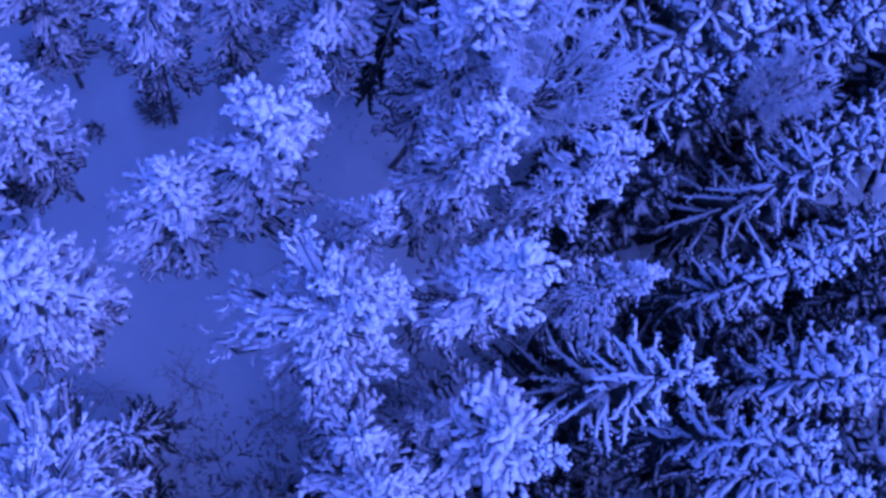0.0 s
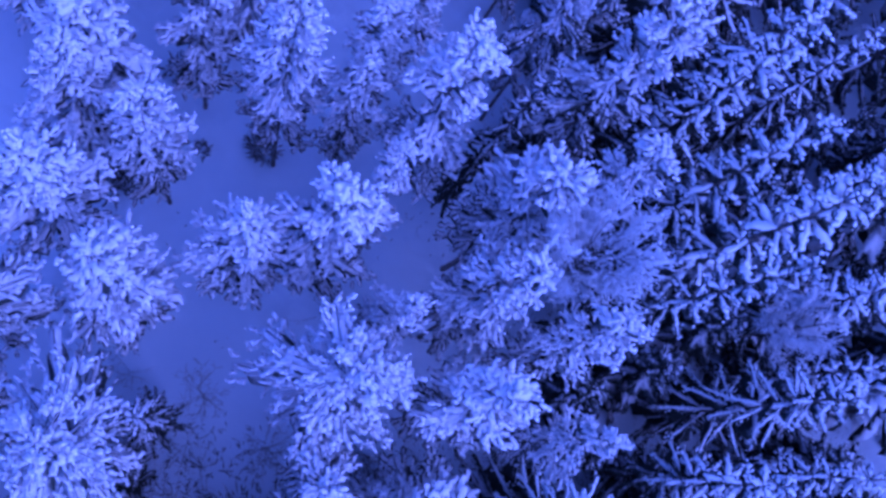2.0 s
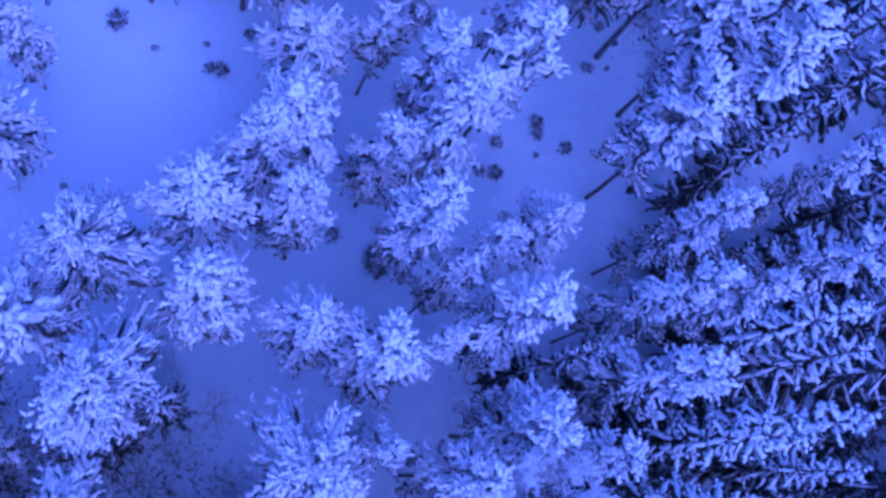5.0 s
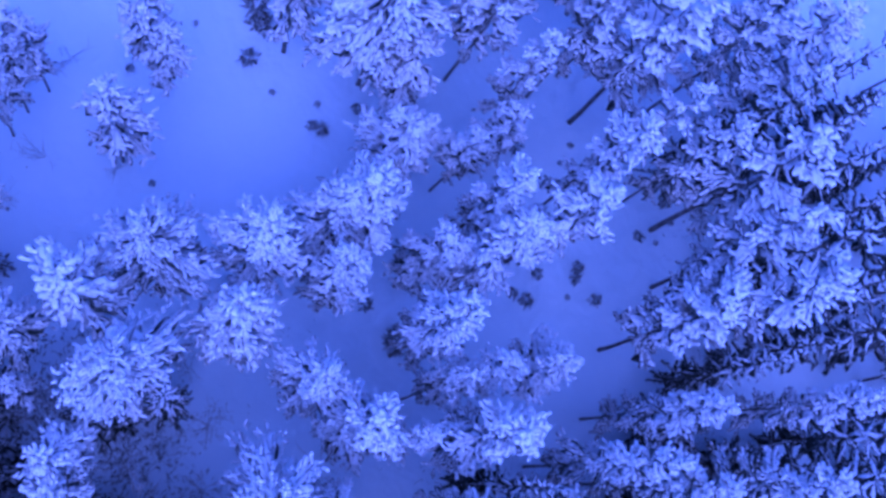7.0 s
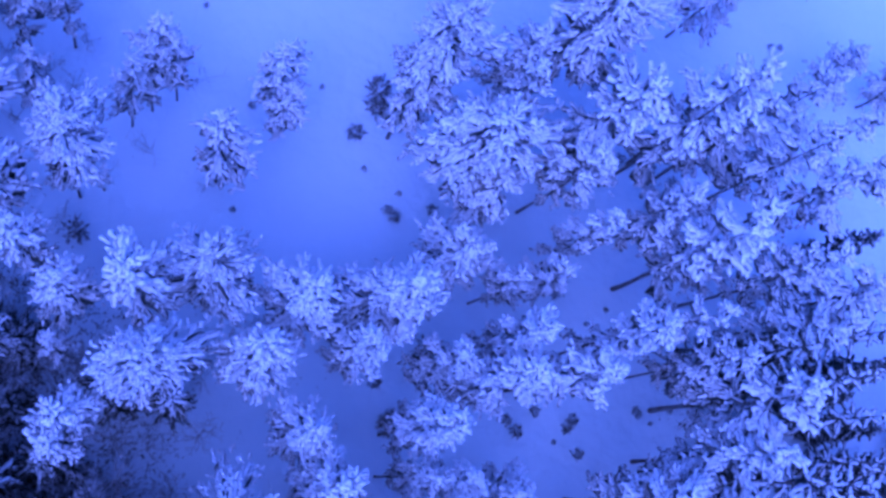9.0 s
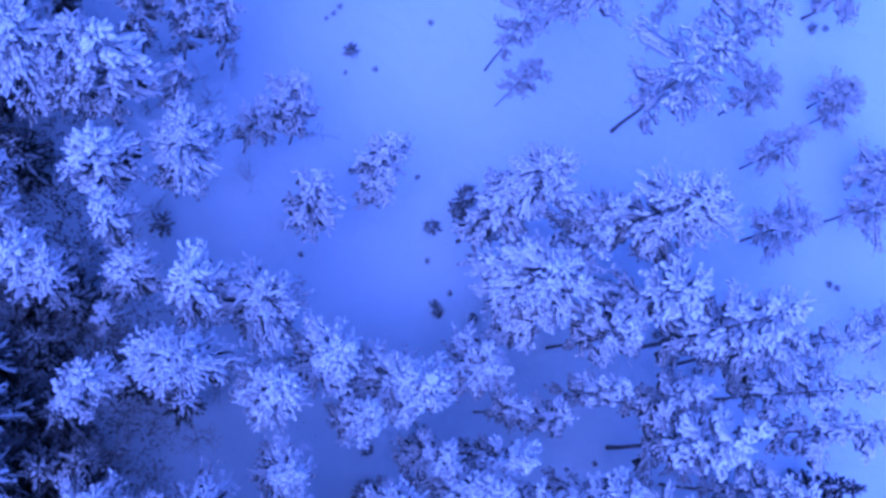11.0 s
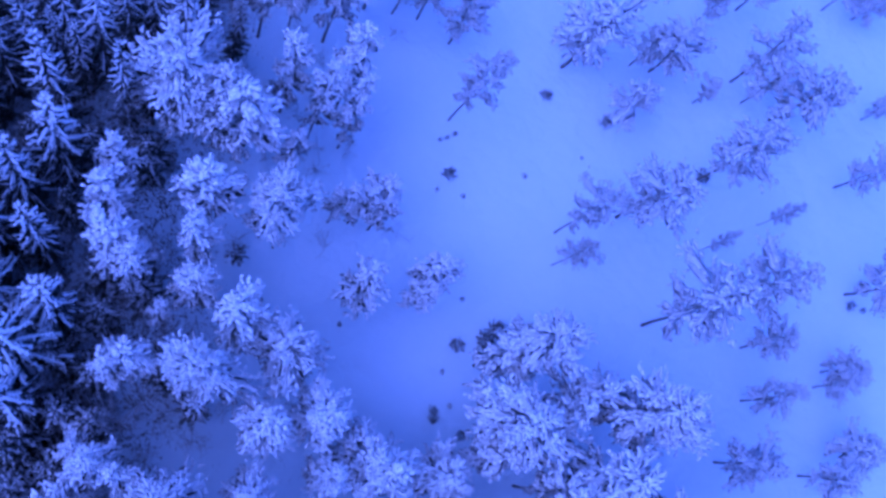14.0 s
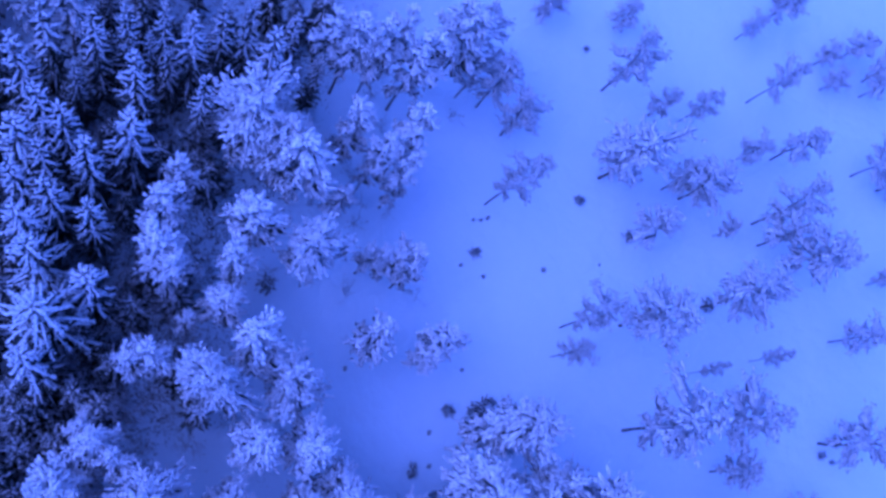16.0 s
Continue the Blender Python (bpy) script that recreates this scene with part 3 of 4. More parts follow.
spruce(0.54, -14.06, 15.1, 1.29)
spruce(-9.12, -18.11, 15.1, 0.97)
spruce(-13.09, -16.37, 15.1, 0.97)
pine(-5.11, -10.66, 13.4, 1.42)
pine(-4.34, -8.41, 13.4, 1.62)
pine(-6.82, -11.39, 13.4, 1.01)
pine(-16.26, -9.83, 13.4, 1.21)
pine(-16.47, -7.77, 13.4, 1.01)
pine(-18.69, -8.04, 13.4, 1.35)
pine(-17.51, -6.30, 13.4, 1.01)
pine(-20.87, -11.53, 13.4, 1.52)
pine(-18.12, -13.93, 13.4, 1.42)
pine(-20.58, -13.50, 13.4, 1.35)
pine(-24.06, -11.63, 13.4, 1.52)
pine(-19.25, -12.92, 13.4, 1.18)
pine(-17.40, -15.07, 13.4, 1.18)
pine(-23.51, -12.55, 13.4, 1.35)
pine(3.31, -2.54, 9.0, 0.94)
pine(2.66, -0.21, 13.4, 1.08)
pine(5.29, -0.21, 13.4, 1.62)
pine(-14.10, -6.94, 9.0, 0.90)
sapling(-16.16, -2.67, 9.0, 1.20)
bog_pine(-34.24, -6.70, 10.1, 1.43)
bog_pine(-46.91, -5.94, 6.5, 1.32)
bog_pine(-43.02, -1.73, 8.0, 1.06)
bog_pine(-35.90, -3.94, 5.8, 0.83)
bog_pine(-37.98, -2.68, 6.5, 0.91)
bog_pine(-40.00, 1.29, 5.9, 1.08)
bog_pine(-42.52, 2.37, 7.4, 1.39)
bog_pine(-47.31, 5.86, 6.2, 1.24)
bog_pine(-34.58, 0.73, 6.3, 1.08)
bog_pine(-35.33, 1.75, 7.3, 1.72)
bog_pine(-39.10, 5.46, 10.1, 1.51)
bog_pine(-36.26, 4.93, 4.1, 0.68)
bog_pine(-38.71, 6.85, 6.4, 1.24)
bog_pine(-39.41, 8.78, 9.0, 2.09)
bog_pine(-33.09, 8.52, 11.2, 1.96)
bog_pine(-27.59, 6.98, 10.8, 2.05)
bog_pine(-24.09, 5.28, 11.4, 1.18)
bog_pine(-22.70, 6.60, 7.9, 0.81)
bog_pine(-30.20, 11.69, 5.8, 0.50)
bog_pine(-34.26, 12.98, 5.9, 0.62)
bog_pine(-39.87, 14.53, 7.3, 1.31)
bog_pine(-24.57, 12.67, 14.5, 2.20)
bog_pine(-28.83, 14.50, 11.9, 1.79)
bog_pine(-35.81, 19.70, 9.8, 1.84)
bog_pine(-28.36, 17.64, 7.1, 1.23)
bog_pine(-23.58, -3.57, 12.9, 1.23)
bog_pine(-31.16, -1.78, 8.7, 2.50)
bog_pine(-31.45, 2.63, 6.2, 1.49)
bog_pine(-26.51, -12.07, 9.6, 1.60)
bog_pine(-26.11, -9.23, 9.4, 1.36)
bog_pine(-26.61, -6.99, 8.0, 1.38)
bog_pine(-25.17, -10.39, 8.3, 1.05)
bog_pine(-32.67, -12.80, 4.6, 1.18)
bog_pine(-37.06, -10.01, 4.2, 1.10)
bog_pine(-48.97, -1.89, 3.7, 0.94)
bog_pine(-51.24, -1.51, 4.2, 1.02)
bog_pine(-51.64, 0.64, 4.1, 1.02)
bog_pine(-50.86, 1.47, 4.6, 0.93)
bog_pine(-48.49, 7.54, 4.4, 1.27)
bog_pine(-48.40, -0.19, 3.8, 0.94)
bog_pine(-44.56, -5.82, 4.9, 0.84)
bog_pine(-44.27, 12.57, 4.4, 0.93)
bog_pine(-32.30, -1.85, 3.8, 0.85)
bog_pine(-21.22, -13.40, 9.8, 0.80)
bog_pine(-28.46, 25.61, 5.3, 1.63)
bog_pine(-22.51, 21.30, 8.5, 1.68)
bog_pine(-25.93, 25.37, 6.5, 1.50)
bog_pine(-20.68, 28.63, 6.0, 1.44)
bog_pine(-26.25, 19.86, 7.2, 1.28)
bog_pine(-31.29, 22.04, 5.2, 1.24)
bog_pine(-19.71, 15.36, 9.0, 1.04)
bog_pine(-19.96, 16.40, 6.0, 0.90)
bog_pine(-11.77, 19.32, 10.1, 1.54)
bog_pine(-30.26, 22.33, 5.9, 1.08)
bog_pine(-20.44, 31.73, 4.7, 1.46)
bog_pine(-16.41, 25.49, 6.1, 1.62)
bog_pine(-8.19, 25.59, 7.8, 1.15)
bog_pine(-10.16, 21.36, 8.2, 1.28)
bog_pine(-9.87, 25.86, 6.3, 1.17)
bush(-4.17, 8.37, 0.5, 0.40)
bush(-2.65, 9.20, 0.6, 0.50)
bush(-1.74, 10.18, 0.2, 0.17)
bush(-2.26, 9.03, 0.8, 0.65)
bush(-6.17, 6.21, 1.0, 0.77)
bush(-1.82, 17.97, 0.5, 0.38)
bush(-3.33, 17.62, 0.5, 0.38)
bush(0.26, 10.34, 0.5, 0.38)
bush(-4.65, 14.64, 0.6, 0.43)
bush(-5.80, 10.47, 0.9, 0.69)
bush(-3.01, 14.51, 0.4, 0.34)
bush(-2.25, 16.83, 0.2, 0.17)
bush(-3.63, 10.96, 0.6, 0.43)
bush(-3.95, 20.70, 0.4, 0.34)
bush(-4.21, 22.35, 0.3, 0.23)
bush(-3.49, 21.46, 0.2, 0.15)
bush(-3.54, 15.81, 0.4, 0.34)
bush(-2.94, 17.40, 0.4, 0.34)
bush(-13.77, 6.96, 0.2, 0.19)
bush(-12.83, 8.65, 0.2, 0.19)
bush(-11.99, 8.20, 0.4, 0.34)
bush(-2.58, 15.00, 0.5, 0.42)
bush(-8.58, 18.95, 0.2, 0.19)
bush(-17.34, 21.74, 0.6, 0.46)
bush(-15.18, 21.93, 0.4, 0.33)
bush(-15.76, 20.82, 0.4, 0.29)
bush(-15.96, 19.27, 0.4, 0.33)
bush(-9.16, 16.42, 0.7, 0.52)
bush(-17.50, 7.23, 1.1, 0.87)
bush(-17.67, 10.22, 0.6, 0.46)
bush(-17.36, 4.69, 0.2, 0.17)
bush(-16.02, 1.61, 0.3, 0.25)
bush(-14.39, 11.23, 0.9, 0.73)
bush(-14.63, 26.84, 0.5, 0.42)
bush(-9.95, 27.71, 0.4, 0.29)
bush(-5.06, 22.27, 0.4, 0.29)
bush(-18.41, -8.77, 0.5, 0.40)
bush(-9.30, -5.21, 0.9, 0.71)
bush(-16.91, -10.23, 0.9, 0.67)
bush(-11.70, 8.52, 0.5, 0.40)
bush(-12.19, 10.25, 0.5, 0.36)
bush(-22.87, 27.34, 0.3, 0.22)
bush(-19.22, 17.79, 0.6, 0.49)
bush(-17.13, 15.92, 0.3, 0.27)
bush(-16.12, 27.34, 0.5, 0.36)
bush(-24.90, 1.68, 0.3, 0.22)
bush(-21.29, 0.31, 0.3, 0.19)
bush(-21.47, -1.16, 0.6, 0.49)
bush(-20.39, -0.92, 0.2, 0.17)
bush(-30.98, 2.40, 0.6, 0.49)
bush(-15.36, 6.43, 0.7, 0.53)
bush(-22.84, 26.86, 0.3, 0.24)
bush(-35.51, 20.38, 0.5, 0.39)
bush(-35.94, 21.16, 0.3, 0.24)
bush(-15.73, -7.73, 1.0, 0.78)
bush(-13.16, -10.55, 0.8, 0.61)
bush(-13.97, 11.60, 1.2, 0.92)
bush(-22.41, -3.01, 0.2, 0.15)
bush(-28.38, 3.08, 0.2, 0.12)
bush(-18.14, -9.07, 0.4, 0.34)
bush(-6.03, 6.83, 1.2, 0.92)
bush(-11.13, 1.30, 0.3, 0.19)
bush(-29.11, -1.08, 0.6, 0.45)
bush(-33.56, 8.60, 0.7, 0.56)
bush(-36.51, 10.52, 0.3, 0.25)
bush(-16.75, 7.23, 0.9, 0.67)
bush(-36.87, 20.08, 0.7, 0.50)
bush(-23.30, -2.73, 0.3, 0.20)
bush(-22.83, -2.84, 0.2, 0.17)
bush(-16.87, -11.10, 0.7, 0.50)
bush(-18.57, -9.52, 0.6, 0.45)
bush(-34.64, -9.52, 0.4, 0.28)
# small dark spruces added to fill bright gaps, in place of shade
shade_spruce(16.40, 9.76, 6.7, 0.63)
shade_spruce(17.09, 8.52, 6.7, 0.63)
shade_spruce(16.77, 4.14, 6.7, 0.63)
shade_spruce(15.73, 2.76, 6.7, 0.63)
shade_spruce(-8.66, 28.51, 6.7, 1.00)
shade_spruce(-6.24, 29.10, 6.7, 1.00)
shade_spruce(-5.13, 27.77, 6.7, 1.00)
shade_spruce(-12.29, 29.13, 6.7, 1.00)
shade_spruce(15.06, 9.37, 6.7, 0.63)
shade_spruce(14.52, 15.64, 6.7, 0.78)
shade_spruce(12.92, 15.62, 6.7, 0.78)
shade_spruce(16.41, 11.44, 6.2, 0.71)
shade_spruce(13.18, 18.83, 6.2, 0.71)
shade_spruce(-6.67, 30.19, 6.2, 0.90)
shade_spruce(-3.88, 29.59, 6.2, 0.90)
shade_spruce(8.76, 23.74, 6.2, 0.90)
shade_spruce(0.78, -12.92, 6.2, 1.37)
shade_spruce(-8.68, -11.73, 6.2, 1.37)
spruce(14.31, 1.25, 14.0, 1.46)
spruce(11.79, -1.18, 14.0, 1.20)
spruce(13.57, 8.82, 14.0, 1.20)
spruce(10.6, 19.3, 14.2, 1.3)
spruce(9.0, 21.2, 13.6, 1.25)
spruce(12.5, 20.6, 14.6, 1.35)
spruce(14.7, 18.3, 14, 1.3)
spruce(13.9, 21.9, 13.2, 1.25)
spruce(10.7, 22.9, 14, 1.2)
spruce(16.4, 16.1, 14.3, 1.3)
spruce(15.7, 13.3, 13.8, 1.35)
spruce(17.3, 19.6, 13.5, 1.3)
spruce(7.2, 22.4, 14.4, 1.3)
spruce(18.6, 13.2, 14.2, 1.3)
spruce(18.3, 9.9, 13.6, 1.3)
spruce(16.8, 23.4, 13.2, 1.3)
shrub(1.78, -3.92, 4.5, 1.24)
shrub(-3.33, -5.67, 4.5, 1.09)
shrub(4.67, -5.13, 4.5, 1.24)
shrub(-0.71, -7.02, 4.5, 0.93)
shrub(-3.57, -4.17, 4.5, 0.93)
shrub(2.65, -6.06, 4.5, 1.09)
shrub(6.40, -4.08, 4.5, 1.24)
shrub(-0.64, -2.29, 4.5, 0.93)
shrub(7.15, -1.87, 4.5, 1.24)
shrub(-5.52, -8.03, 4.5, 0.93)
shrub(-2.87, -10.74, 4.5, 0.93)
shrub(-2.47, -1.32, 4.5, 0.93)
shrub(-4.05, -0.48, 4.5, 0.87)
shrub(1.19, 0.09, 4.5, 0.93)
shrub(-0.99, 0.94, 4.5, 0.93)
# more dark fill spruces, added so the wood floor here looks shaded
shade_spruce(4.92, -4.60, 5.2, 1.40)
shade_spruce(2.79, -4.46, 5.2, 1.40)
shade_spruce(5.53, -5.92, 5.2, 1.40)
shade_spruce(4.69, -2.49, 5.2, 1.40)
shade_spruce(1.92, -2.99, 5.2, 1.40)
shade_spruce(0.36, -4.86, 5.2, 1.40)
shade_spruce(6.66, -2.90, 5.2, 1.40)
shade_spruce(1.23, -7.01, 5.2, 1.40)
shade_spruce(-1.76, -7.17, 5.2, 1.40)
shade_spruce(-4.14, -6.64, 5.2, 1.40)
shade_spruce(-3.63, -8.28, 5.2, 1.40)
shade_spruce(7.76, -1.23, 5.2, 1.40)
shade_spruce(-2.75, -2.54, 5.2, 1.40)
shade_spruce(5.19, -1.44, 5.2, 1.40)
spruce(5.3, 30.6, 14.3, 1.12)
spruce(-2.1, 28.8, 13.2, 1.07)
spruce(2.2, 33.2, 12.4, 1.16)
pine(4.8, 28.8, 12.0, 1.11)
spruce(8.0, 26.6, 11.5, 1.03)
spruce(3.1, 27.7, 14.5, 1.07)
spruce(9.9, 27.0, 13.7, 0.91)
pine(-1.0, 33.7, 14.9, 1.06)
spruce(6.0, 26.6, 11.9, 1.12)
spruce(8.0, 30.0, 14.2, 1.01)
spruce(-4.0, 34.1, 11.5, 1.13)
pine(-7.8, 33.5, 12.5, 1.18)
spruce(12.3, 22.9, 11.8, 1.02)
spruce(2.8, 31.0, 13.0, 1.03)
spruce(9.6, 29.0, 14.6, 1.13)
pine(-5.9, 34.0, 14.3, 1.09)
spruce(5.9, 23.4, 14.5, 1.14)
spruce(-1.1, 30.8, 14.0, 1.02)
spruce(1.2, 27.1, 11.9, 0.98)
pine(4.9, 34.2, 14.4, 0.99)
spruce(11.7, 24.5, 12.5, 0.89)
spruce(-2.2, 35.0, 12.0, 1.21)
spruce(-2.1, 26.0, 13.5, 0.90)
pine(-2.7, 32.0, 11.1, 0.95)
spruce(2.1, 22.1, 11.4, 0.88)
spruce(-3.9, 26.0, 12.8, 1.17)
spruce(0.3, 28.9, 14.4, 1.04)
pine(0.7, 32.4, 14.8, 1.30)
spruce(2.4, 24.9, 15.0, 1.13)
spruce(8.1, 32.2, 13.4, 1.18)
spruce(-12.6, -25.5, 13.0, 0.98)
pine(-24.5, -23.9, 11.9, 1.00)
spruce(1.9, -23.6, 14.2, 1.05)
spruce(-13.1, -21.7, 12.2, 0.90)
spruce(-24.4, -28.6, 12.4, 1.00)
pine(-5.7, -25.4, 12.6, 1.24)
spruce(-14.0, -29.8, 12.8, 1.17)
spruce(-20.3, -25.8, 11.2, 0.86)
spruce(-1.4, -23.7, 13.5, 1.18)
pine(-3.4, -27.7, 11.7, 1.12)
spruce(1.6, -27.4, 13.5, 0.86)
spruce(-20.1, -23.9, 11.8, 1.22)
spruce(-26.9, -27.2, 14.4, 1.16)
pine(-25.9, -20.4, 13.9, 0.97)
spruce(-12.5, -27.8, 12.0, 0.94)
spruce(-20.3, -28.5, 11.8, 1.10)
spruce(-25.8, -25.5, 13.8, 0.88)
pine(-15.3, -24.6, 14.2, 1.02)
spruce(-9.8, -24.2, 11.9, 0.98)
spruce(-4.6, -29.6, 13.6, 1.25)
spruce(-14.5, -26.7, 11.8, 1.14)
pine(-0.8, -26.7, 11.1, 1.26)
spruce(-26.3, -23.1, 14.4, 1.23)
spruce(-16.6, -28.2, 13.5, 1.15)
spruce(-1.7, -28.8, 13.9, 1.25)
pine(-11.7, -24.0, 13.1, 1.02)
spruce(-9.8, -29.4, 14.1, 1.11)
spruce(-26.5, -29.8, 12.3, 0.89)
spruce(-10.2, -26.9, 14.9, 0.96)
pine(-22.1, -24.5, 13.4, 1.16)
spruce(2.6, -29.6, 12.8, 1.04)
spruce(-22.6, -21.8, 14.0, 0.85)
spruce(-7.9, -28.0, 13.0, 0.91)
pine(-20.3, -21.9, 12.7, 1.06)
spruce(-23.0, -19.8, 11.1, 0.94)
spruce(-8.1, -26.0, 13.0, 0.91)
spruce(-22.3, -26.9, 13.2, 1.12)
pine(-5.7, -22.1, 14.8, 1.23)
spruce(-17.9, -25.1, 12.8, 1.13)
spruce(-17.7, -29.6, 12.9, 1.02)
spruce(-19.2, -20.4, 11.2, 0.89)
pine(-4.0, -23.0, 13.1, 0.98)
# scattered dark fill spruces, added to give the dense stands shaded gaps
shade_spruce(-3.9, -11.9, 7.8, 0.95)
shade_spruce(-10.3, -19.3, 7.7, 1.16)
shade_spruce(-9.4, -20.8, 8.7, 1.10)
shade_spruce(-7.0, -13.9, 5.3, 1.34)
shade_spruce(10.3, 12.6, 5.3, 1.04)
shade_spruce(10.8, 6.1, 7.0, 1.37)
shade_spruce(9.1, 4.7, 6.9, 1.16)
shade_spruce(9.4, -0.8, 8.3, 0.95)
shade_spruce(11.9, 7.8, 7.8, 1.40)
shade_spruce(-11.3, -14.4, 7.9, 1.28)
shade_spruce(4.0, 18.4, 6.0, 1.36)
shade_spruce(-13.1, -18.4, 8.3, 1.20)
shade_spruce(4.8, -9.0, 5.4, 1.06)
shade_spruce(2.8, -15.3, 6.0, 1.10)
shade_spruce(5.8, 13.0, 6.6, 1.03)
shade_spruce(3.8, -11.1, 6.2, 1.36)
shade_spruce(-4.3, -18.7, 7.6, 1.15)
shade_spruce(10.4, 1.2, 7.1, 1.13)
shade_spruce(15.8, -1.8, 8.9, 1.29)
shade_spruce(11.6, -3.8, 6.5, 1.20)
shade_spruce(1.8, -17.4, 7.5, 1.38)
shade_spruce(9.7, -2.6, 6.5, 1.22)
shade_spruce(7.2, 10.4, 7.0, 0.98)
shade_spruce(-0.8, -18.1, 7.0, 1.10)
shade_spruce(9.9, 3.2, 6.7, 0.97)
shade_spruce(5.3, 17.0, 7.4, 1.00)
shade_spruce(16.8, 5.4, 6.8, 1.27)
shade_spruce(10.0, 16.0, 7.5, 1.02)
shade_spruce(13.4, 2.7, 6.4, 1.21)
shade_spruce(10.1, 10.2, 5.1, 0.97)
shade_spruce(-7.0, -20.9, 5.2, 1.25)
shade_spruce(0.1, -20.2, 7.0, 1.13)
shade_spruce(15.2, 8.4, 5.3, 0.98)
shade_spruce(-5.2, -15.8, 7.1, 1.26)
shade_spruce(-15.6, -16.9, 6.3, 1.14)
shade_spruce(7.9, -2.0, 8.4, 1.02)
shade_spruce(15.5, -3.4, 6.8, 1.23)
shade_spruce(4.5, -14.2, 5.2, 1.34)
shade_spruce(8.0, -3.6, 8.7, 1.28)
shade_spruce(-1.3, -21.9, 6.0, 1.05)
shade_spruce(-8.1, -22.4, 6.8, 0.96)
shade_spruce(14.3, 10.2, 6.1, 1.23)
shade_spruce(13.0, -3.0, 7.3, 0.96)
shade_spruce(1.3, -18.9, 7.4, 1.29)
shade_spruce(6.2, 20.7, 6.2, 1.16)
shade_spruce(-17.2, -17.7, 6.6, 0.95)
shade_spruce(2.5, -13.1, 7.6, 1.29)
shade_spruce(17.1, 3.5, 6.5, 1.08)
shade_spruce(-10.5, -22.3, 5.4, 1.30)
shade_spruce(8.9, 17.8, 7.8, 1.02)
shade_spruce(11.7, 9.4, 5.9, 1.09)
shade_spruce(3.2, -19.4, 5.5, 1.30)
shade_spruce(15.4, 0.0, 7.6, 1.31)
shade_spruce(-8.2, -12.6, 6.2, 1.07)
shade_spruce(13.7, -5.4, 9.0, 1.10)
shade_spruce(6.3, -8.0, 8.7, 1.01)
shade_spruce(-6.6, -23.5, 7.8, 1.09)
shade_spruce(15.5, 6.5, 7.0, 1.02)
shade_spruce(16.1, 2.1, 6.5, 1.10)
shade_spruce(7.1, 14.2, 6.6, 1.38)
shade_spruce(17.5, 8.3, 5.2, 1.36)
shade_spruce(12.9, 12.9, 6.6, 1.19)
shade_spruce(19.2, 2.5, 5.5, 0.96)
shade_spruce(-16.6, -19.3, 6.7, 0.98)
shade_spruce(5.6, -4.5, 7.3, 1.18)
shade_spruce(3.8, -21.7, 8.8, 1.10)
shade_spruce(-18.9, -17.4, 6.4, 1.32)
shade_spruce(3.5, -17.3, 5.7, 1.01)
shade_spruce(5.0, -16.2, 5.2, 1.02)
shade_spruce(5.4, -10.5, 5.6, 1.19)
shade_spruce(19.6, 4.3, 5.6, 1.40)
shade_spruce(1.8, -21.1, 8.3, 1.04)
shade_spruce(11.0, -5.9, 6.6, 0.96)
shade_spruce(11.4, 16.8, 6.6, 1.25)
shade_spruce(16.1, 9.9, 7.7, 1.04)


# ---- dwarf shrubs on the wood floor, thickened under trees to stand for shade ----
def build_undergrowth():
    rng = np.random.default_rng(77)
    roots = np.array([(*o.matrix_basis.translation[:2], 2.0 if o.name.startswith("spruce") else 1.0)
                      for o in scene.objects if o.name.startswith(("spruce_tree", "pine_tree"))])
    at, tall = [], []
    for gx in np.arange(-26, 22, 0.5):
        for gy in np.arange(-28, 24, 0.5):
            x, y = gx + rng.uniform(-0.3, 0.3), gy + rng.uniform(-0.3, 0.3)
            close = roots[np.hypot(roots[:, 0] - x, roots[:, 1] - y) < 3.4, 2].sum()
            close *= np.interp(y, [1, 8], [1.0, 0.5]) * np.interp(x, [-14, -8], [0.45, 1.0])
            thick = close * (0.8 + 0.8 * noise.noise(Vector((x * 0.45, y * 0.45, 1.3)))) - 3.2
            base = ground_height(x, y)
            # brush made thicker south-east of the spruce line, to darken the shaded floor
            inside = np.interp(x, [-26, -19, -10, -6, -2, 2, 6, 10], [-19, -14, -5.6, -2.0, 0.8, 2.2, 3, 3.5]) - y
            shade_heath = np.clip(inside / 3.5, 0, 1) * (7.5 + 7 * noise.noise(Vector((x * 0.6, y * 0.6, 7.7))))
            for k in range(int(np.clip(max(thick * 1.8, shade_heath), 0, 9))):
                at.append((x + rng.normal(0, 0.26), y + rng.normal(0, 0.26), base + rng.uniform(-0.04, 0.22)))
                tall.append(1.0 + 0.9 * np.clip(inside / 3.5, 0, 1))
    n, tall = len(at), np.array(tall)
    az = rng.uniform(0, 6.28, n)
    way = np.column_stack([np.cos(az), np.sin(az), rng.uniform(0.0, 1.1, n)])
    me = mesh_from("undergrowth", [lumps(rng, at, way, tall * rng.uniform(0.1, 0.24, n), tall * rng.uniform(0.01, 0.02, n), 3, (0.5,), (1.0,), 0.1, 0.7)], SHADE_HEATH)
    tagged(new("undergrowth", me), "low shrubs thickened and darkened to shade the wood floor", "undergrowth", kind="stuff")


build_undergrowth()


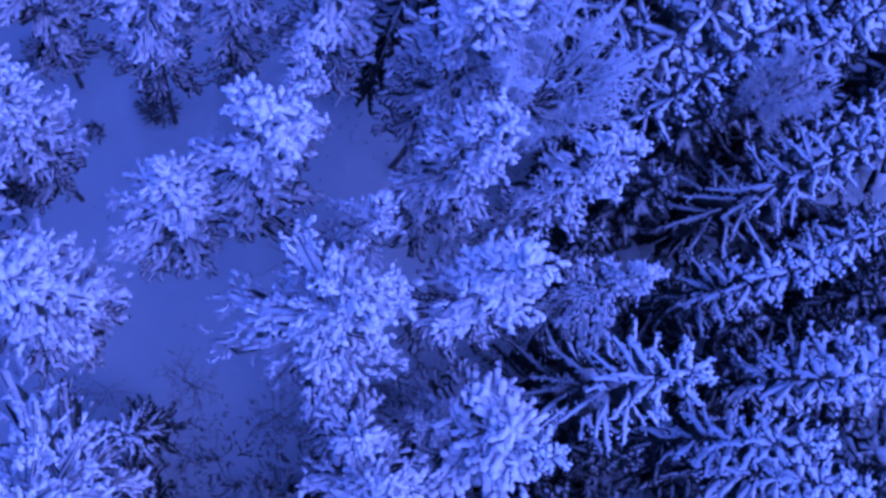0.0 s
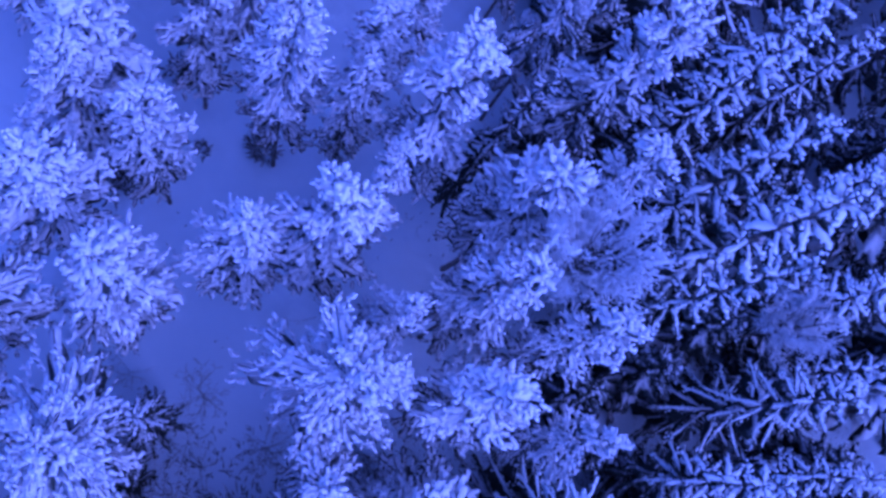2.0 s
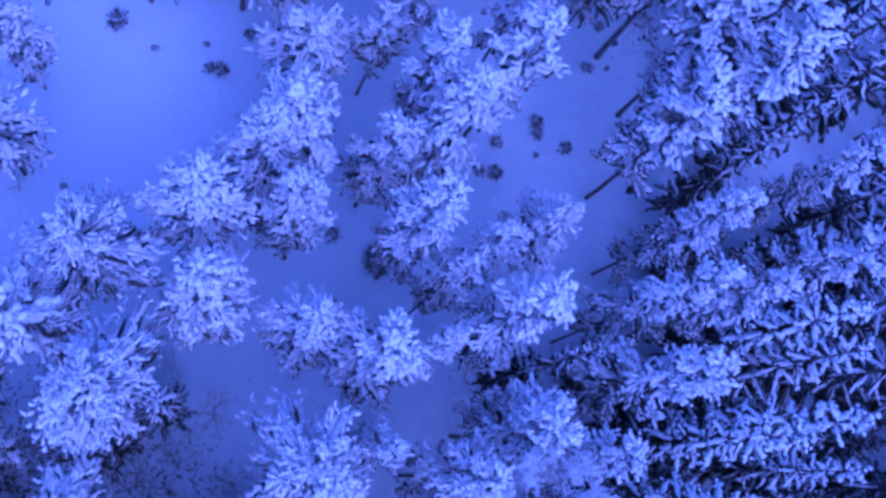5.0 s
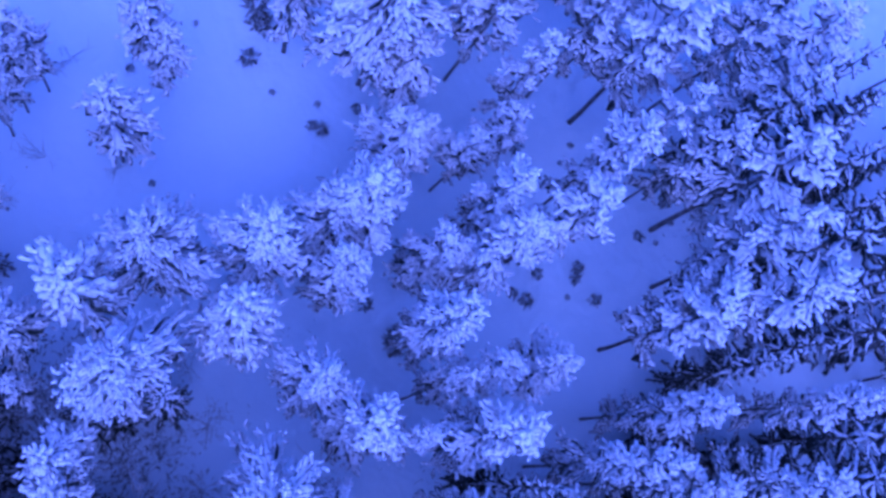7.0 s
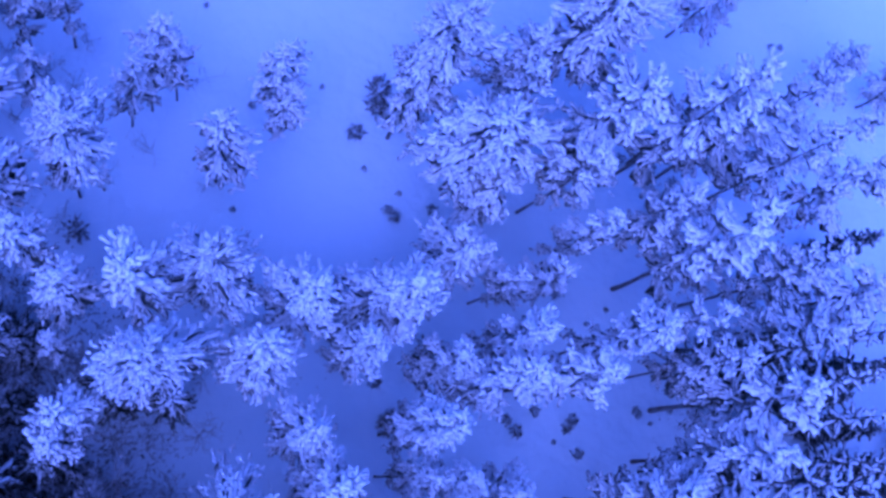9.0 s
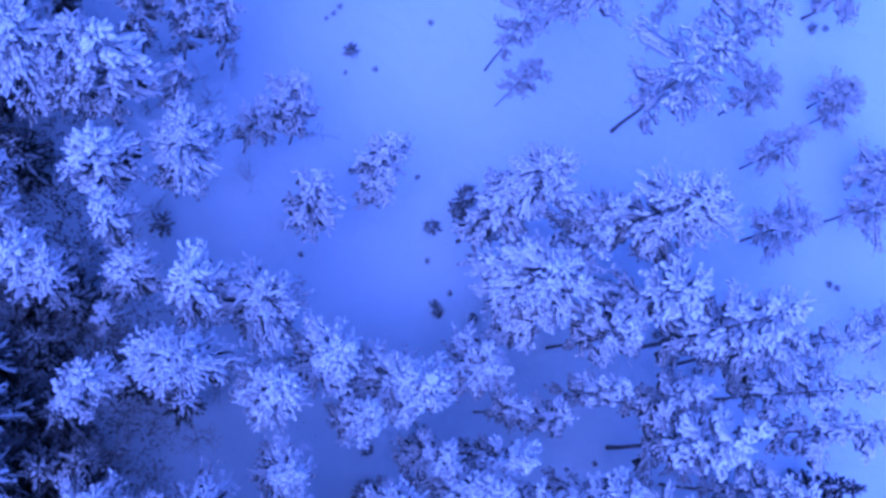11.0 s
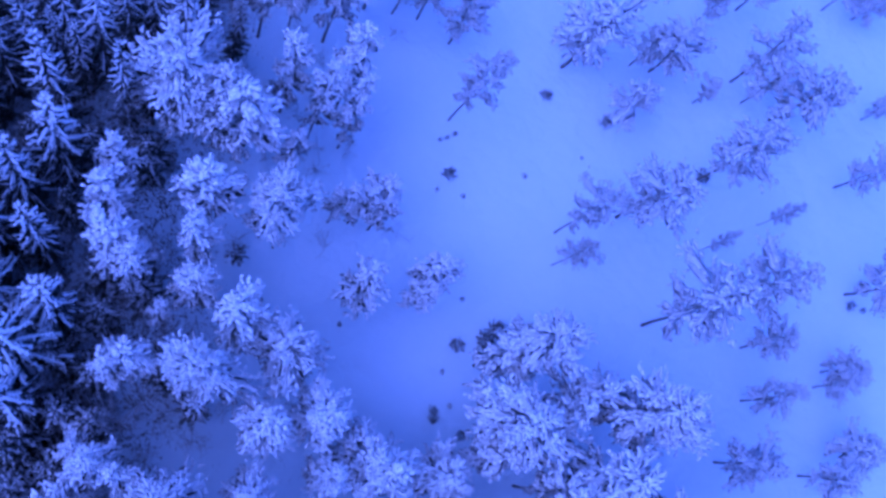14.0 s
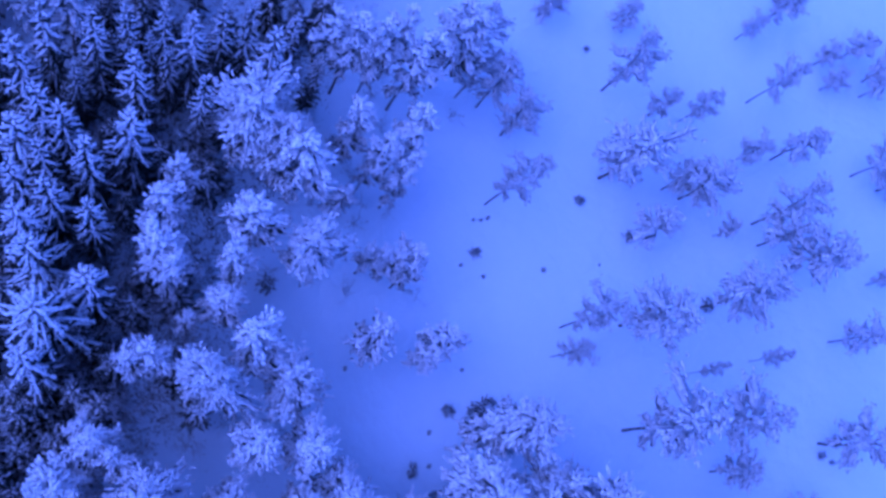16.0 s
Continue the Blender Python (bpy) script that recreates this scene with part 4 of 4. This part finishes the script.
# ---- the wood carried on east and south, mostly unseen, to block low light ----
def build_light_screen_woods():
    # rough trees beyond the view, added to keep low sky light off the floor
    rng = np.random.default_rng(91)
    at, way, ln, wd, stems = [], [], [], [], []
    for gx in np.arange(-40, 50, 2.8):
        for gy in np.arange(-52, 48, 2.8):
            x, y = gx + rng.uniform(-0.9, 0.9), gy + rng.uniform(-0.9, 0.9)
            edge = np.interp(y, [-60, -31, -24, -10, 0, 5, 20, 30, 38], [-48, -24, 2, 6, 14.5, 15, 14, 7, -4]) + 1.5
            if x < edge or math.hypot(x + 3, y) > 42:
                continue
            h, r = rng.uniform(11.5, 16), rng.uniform(1.1, 1.6)
            base = ground_height(x, y)
            stems.append(tube([(x, y, base - 0.2), (x, y, base + h * 0.5), (x, y, base + h)], [0.14, 0.09, 0.02], 4))
            for tier in range(6):
                u = 0.2 + 0.76 * tier / 5
                for k in range(5):
                    a = k * 1.257 + tier * 0.6 + rng.normal(0, 0.2)
                    reach = r * min(1.0, 1.35 * (1 - u) ** 0.65) * rng.uniform(0.8, 1.15) + 0.12
                    at.append((x, y, base + u * h))
                    way.append((math.cos(a), math.sin(a), -0.35 + 0.8 * max(0, u - 0.4)))
                    ln.append(reach)
                    wd.append(0.16 + 0.12 * reach)
    crowns = lumps(rng, at, way, np.array(ln), np.array(wd), 3, (0.45, 0.85), (1.0, 0.7), 0.3, 0.6)
    me = mesh_from("far_woods", [crowns] + stems, SPRUCE_LADEN)
    tagged(new("far_woods", me), "snow-covered spruce belt added mostly out of view to block light", "woods", kind="stuff")


build_light_screen_woods()


# ---- leafless brush on the floor of the pine wood ----
def build_brush():
    rng = np.random.default_rng(55)
    roots = [o.matrix_basis.translation.copy() for o in scene.objects if o.name.startswith(("pine_tree", "spruce_tree"))]
    twigs = []
    for p in roots:
        close = sum((p - q).length < 4.5 for q in roots)
        for _ in range(0 if close < 6 or p.y > 6 else 1):
            x, y = p.x + rng.normal(0, 1.5), p.y + rng.normal(0, 1.5)
            base = ground_height(x, y) - 0.05
            for k in range(9):
                a, lean = rng.uniform(0, 6.28), rng.uniform(0.2, 0.9)
                size = rng.uniform(0.6, 1.6)
                way = np.array([math.cos(a) * lean, math.sin(a) * lean, 0.8])
                start = np.array([x, y, base]) + rng.normal(0, 0.12, 3) * np.array([1, 1, 0])
                twigs.append(tube([start, start + way * size * 0.5, start + way * size + rng.normal(0, 0.1, 3)], [0.016, 0.013, 0.005], 3))
                for j in range(3):
                    b = start + way * size * rng.uniform(0.35, 0.85)
                    w2 = unit(way + rng.normal(0, 0.6, 3)) * size * 0.35
                    twigs.append(tube([b, b + w2], [0.012, 0.005], 3))
    me = mesh_from("brush", twigs, BRUSH)
    tagged(new("brush", me), "thin leafless frosted brush on the wood floor", "brush", kind="stuff")


build_brush()
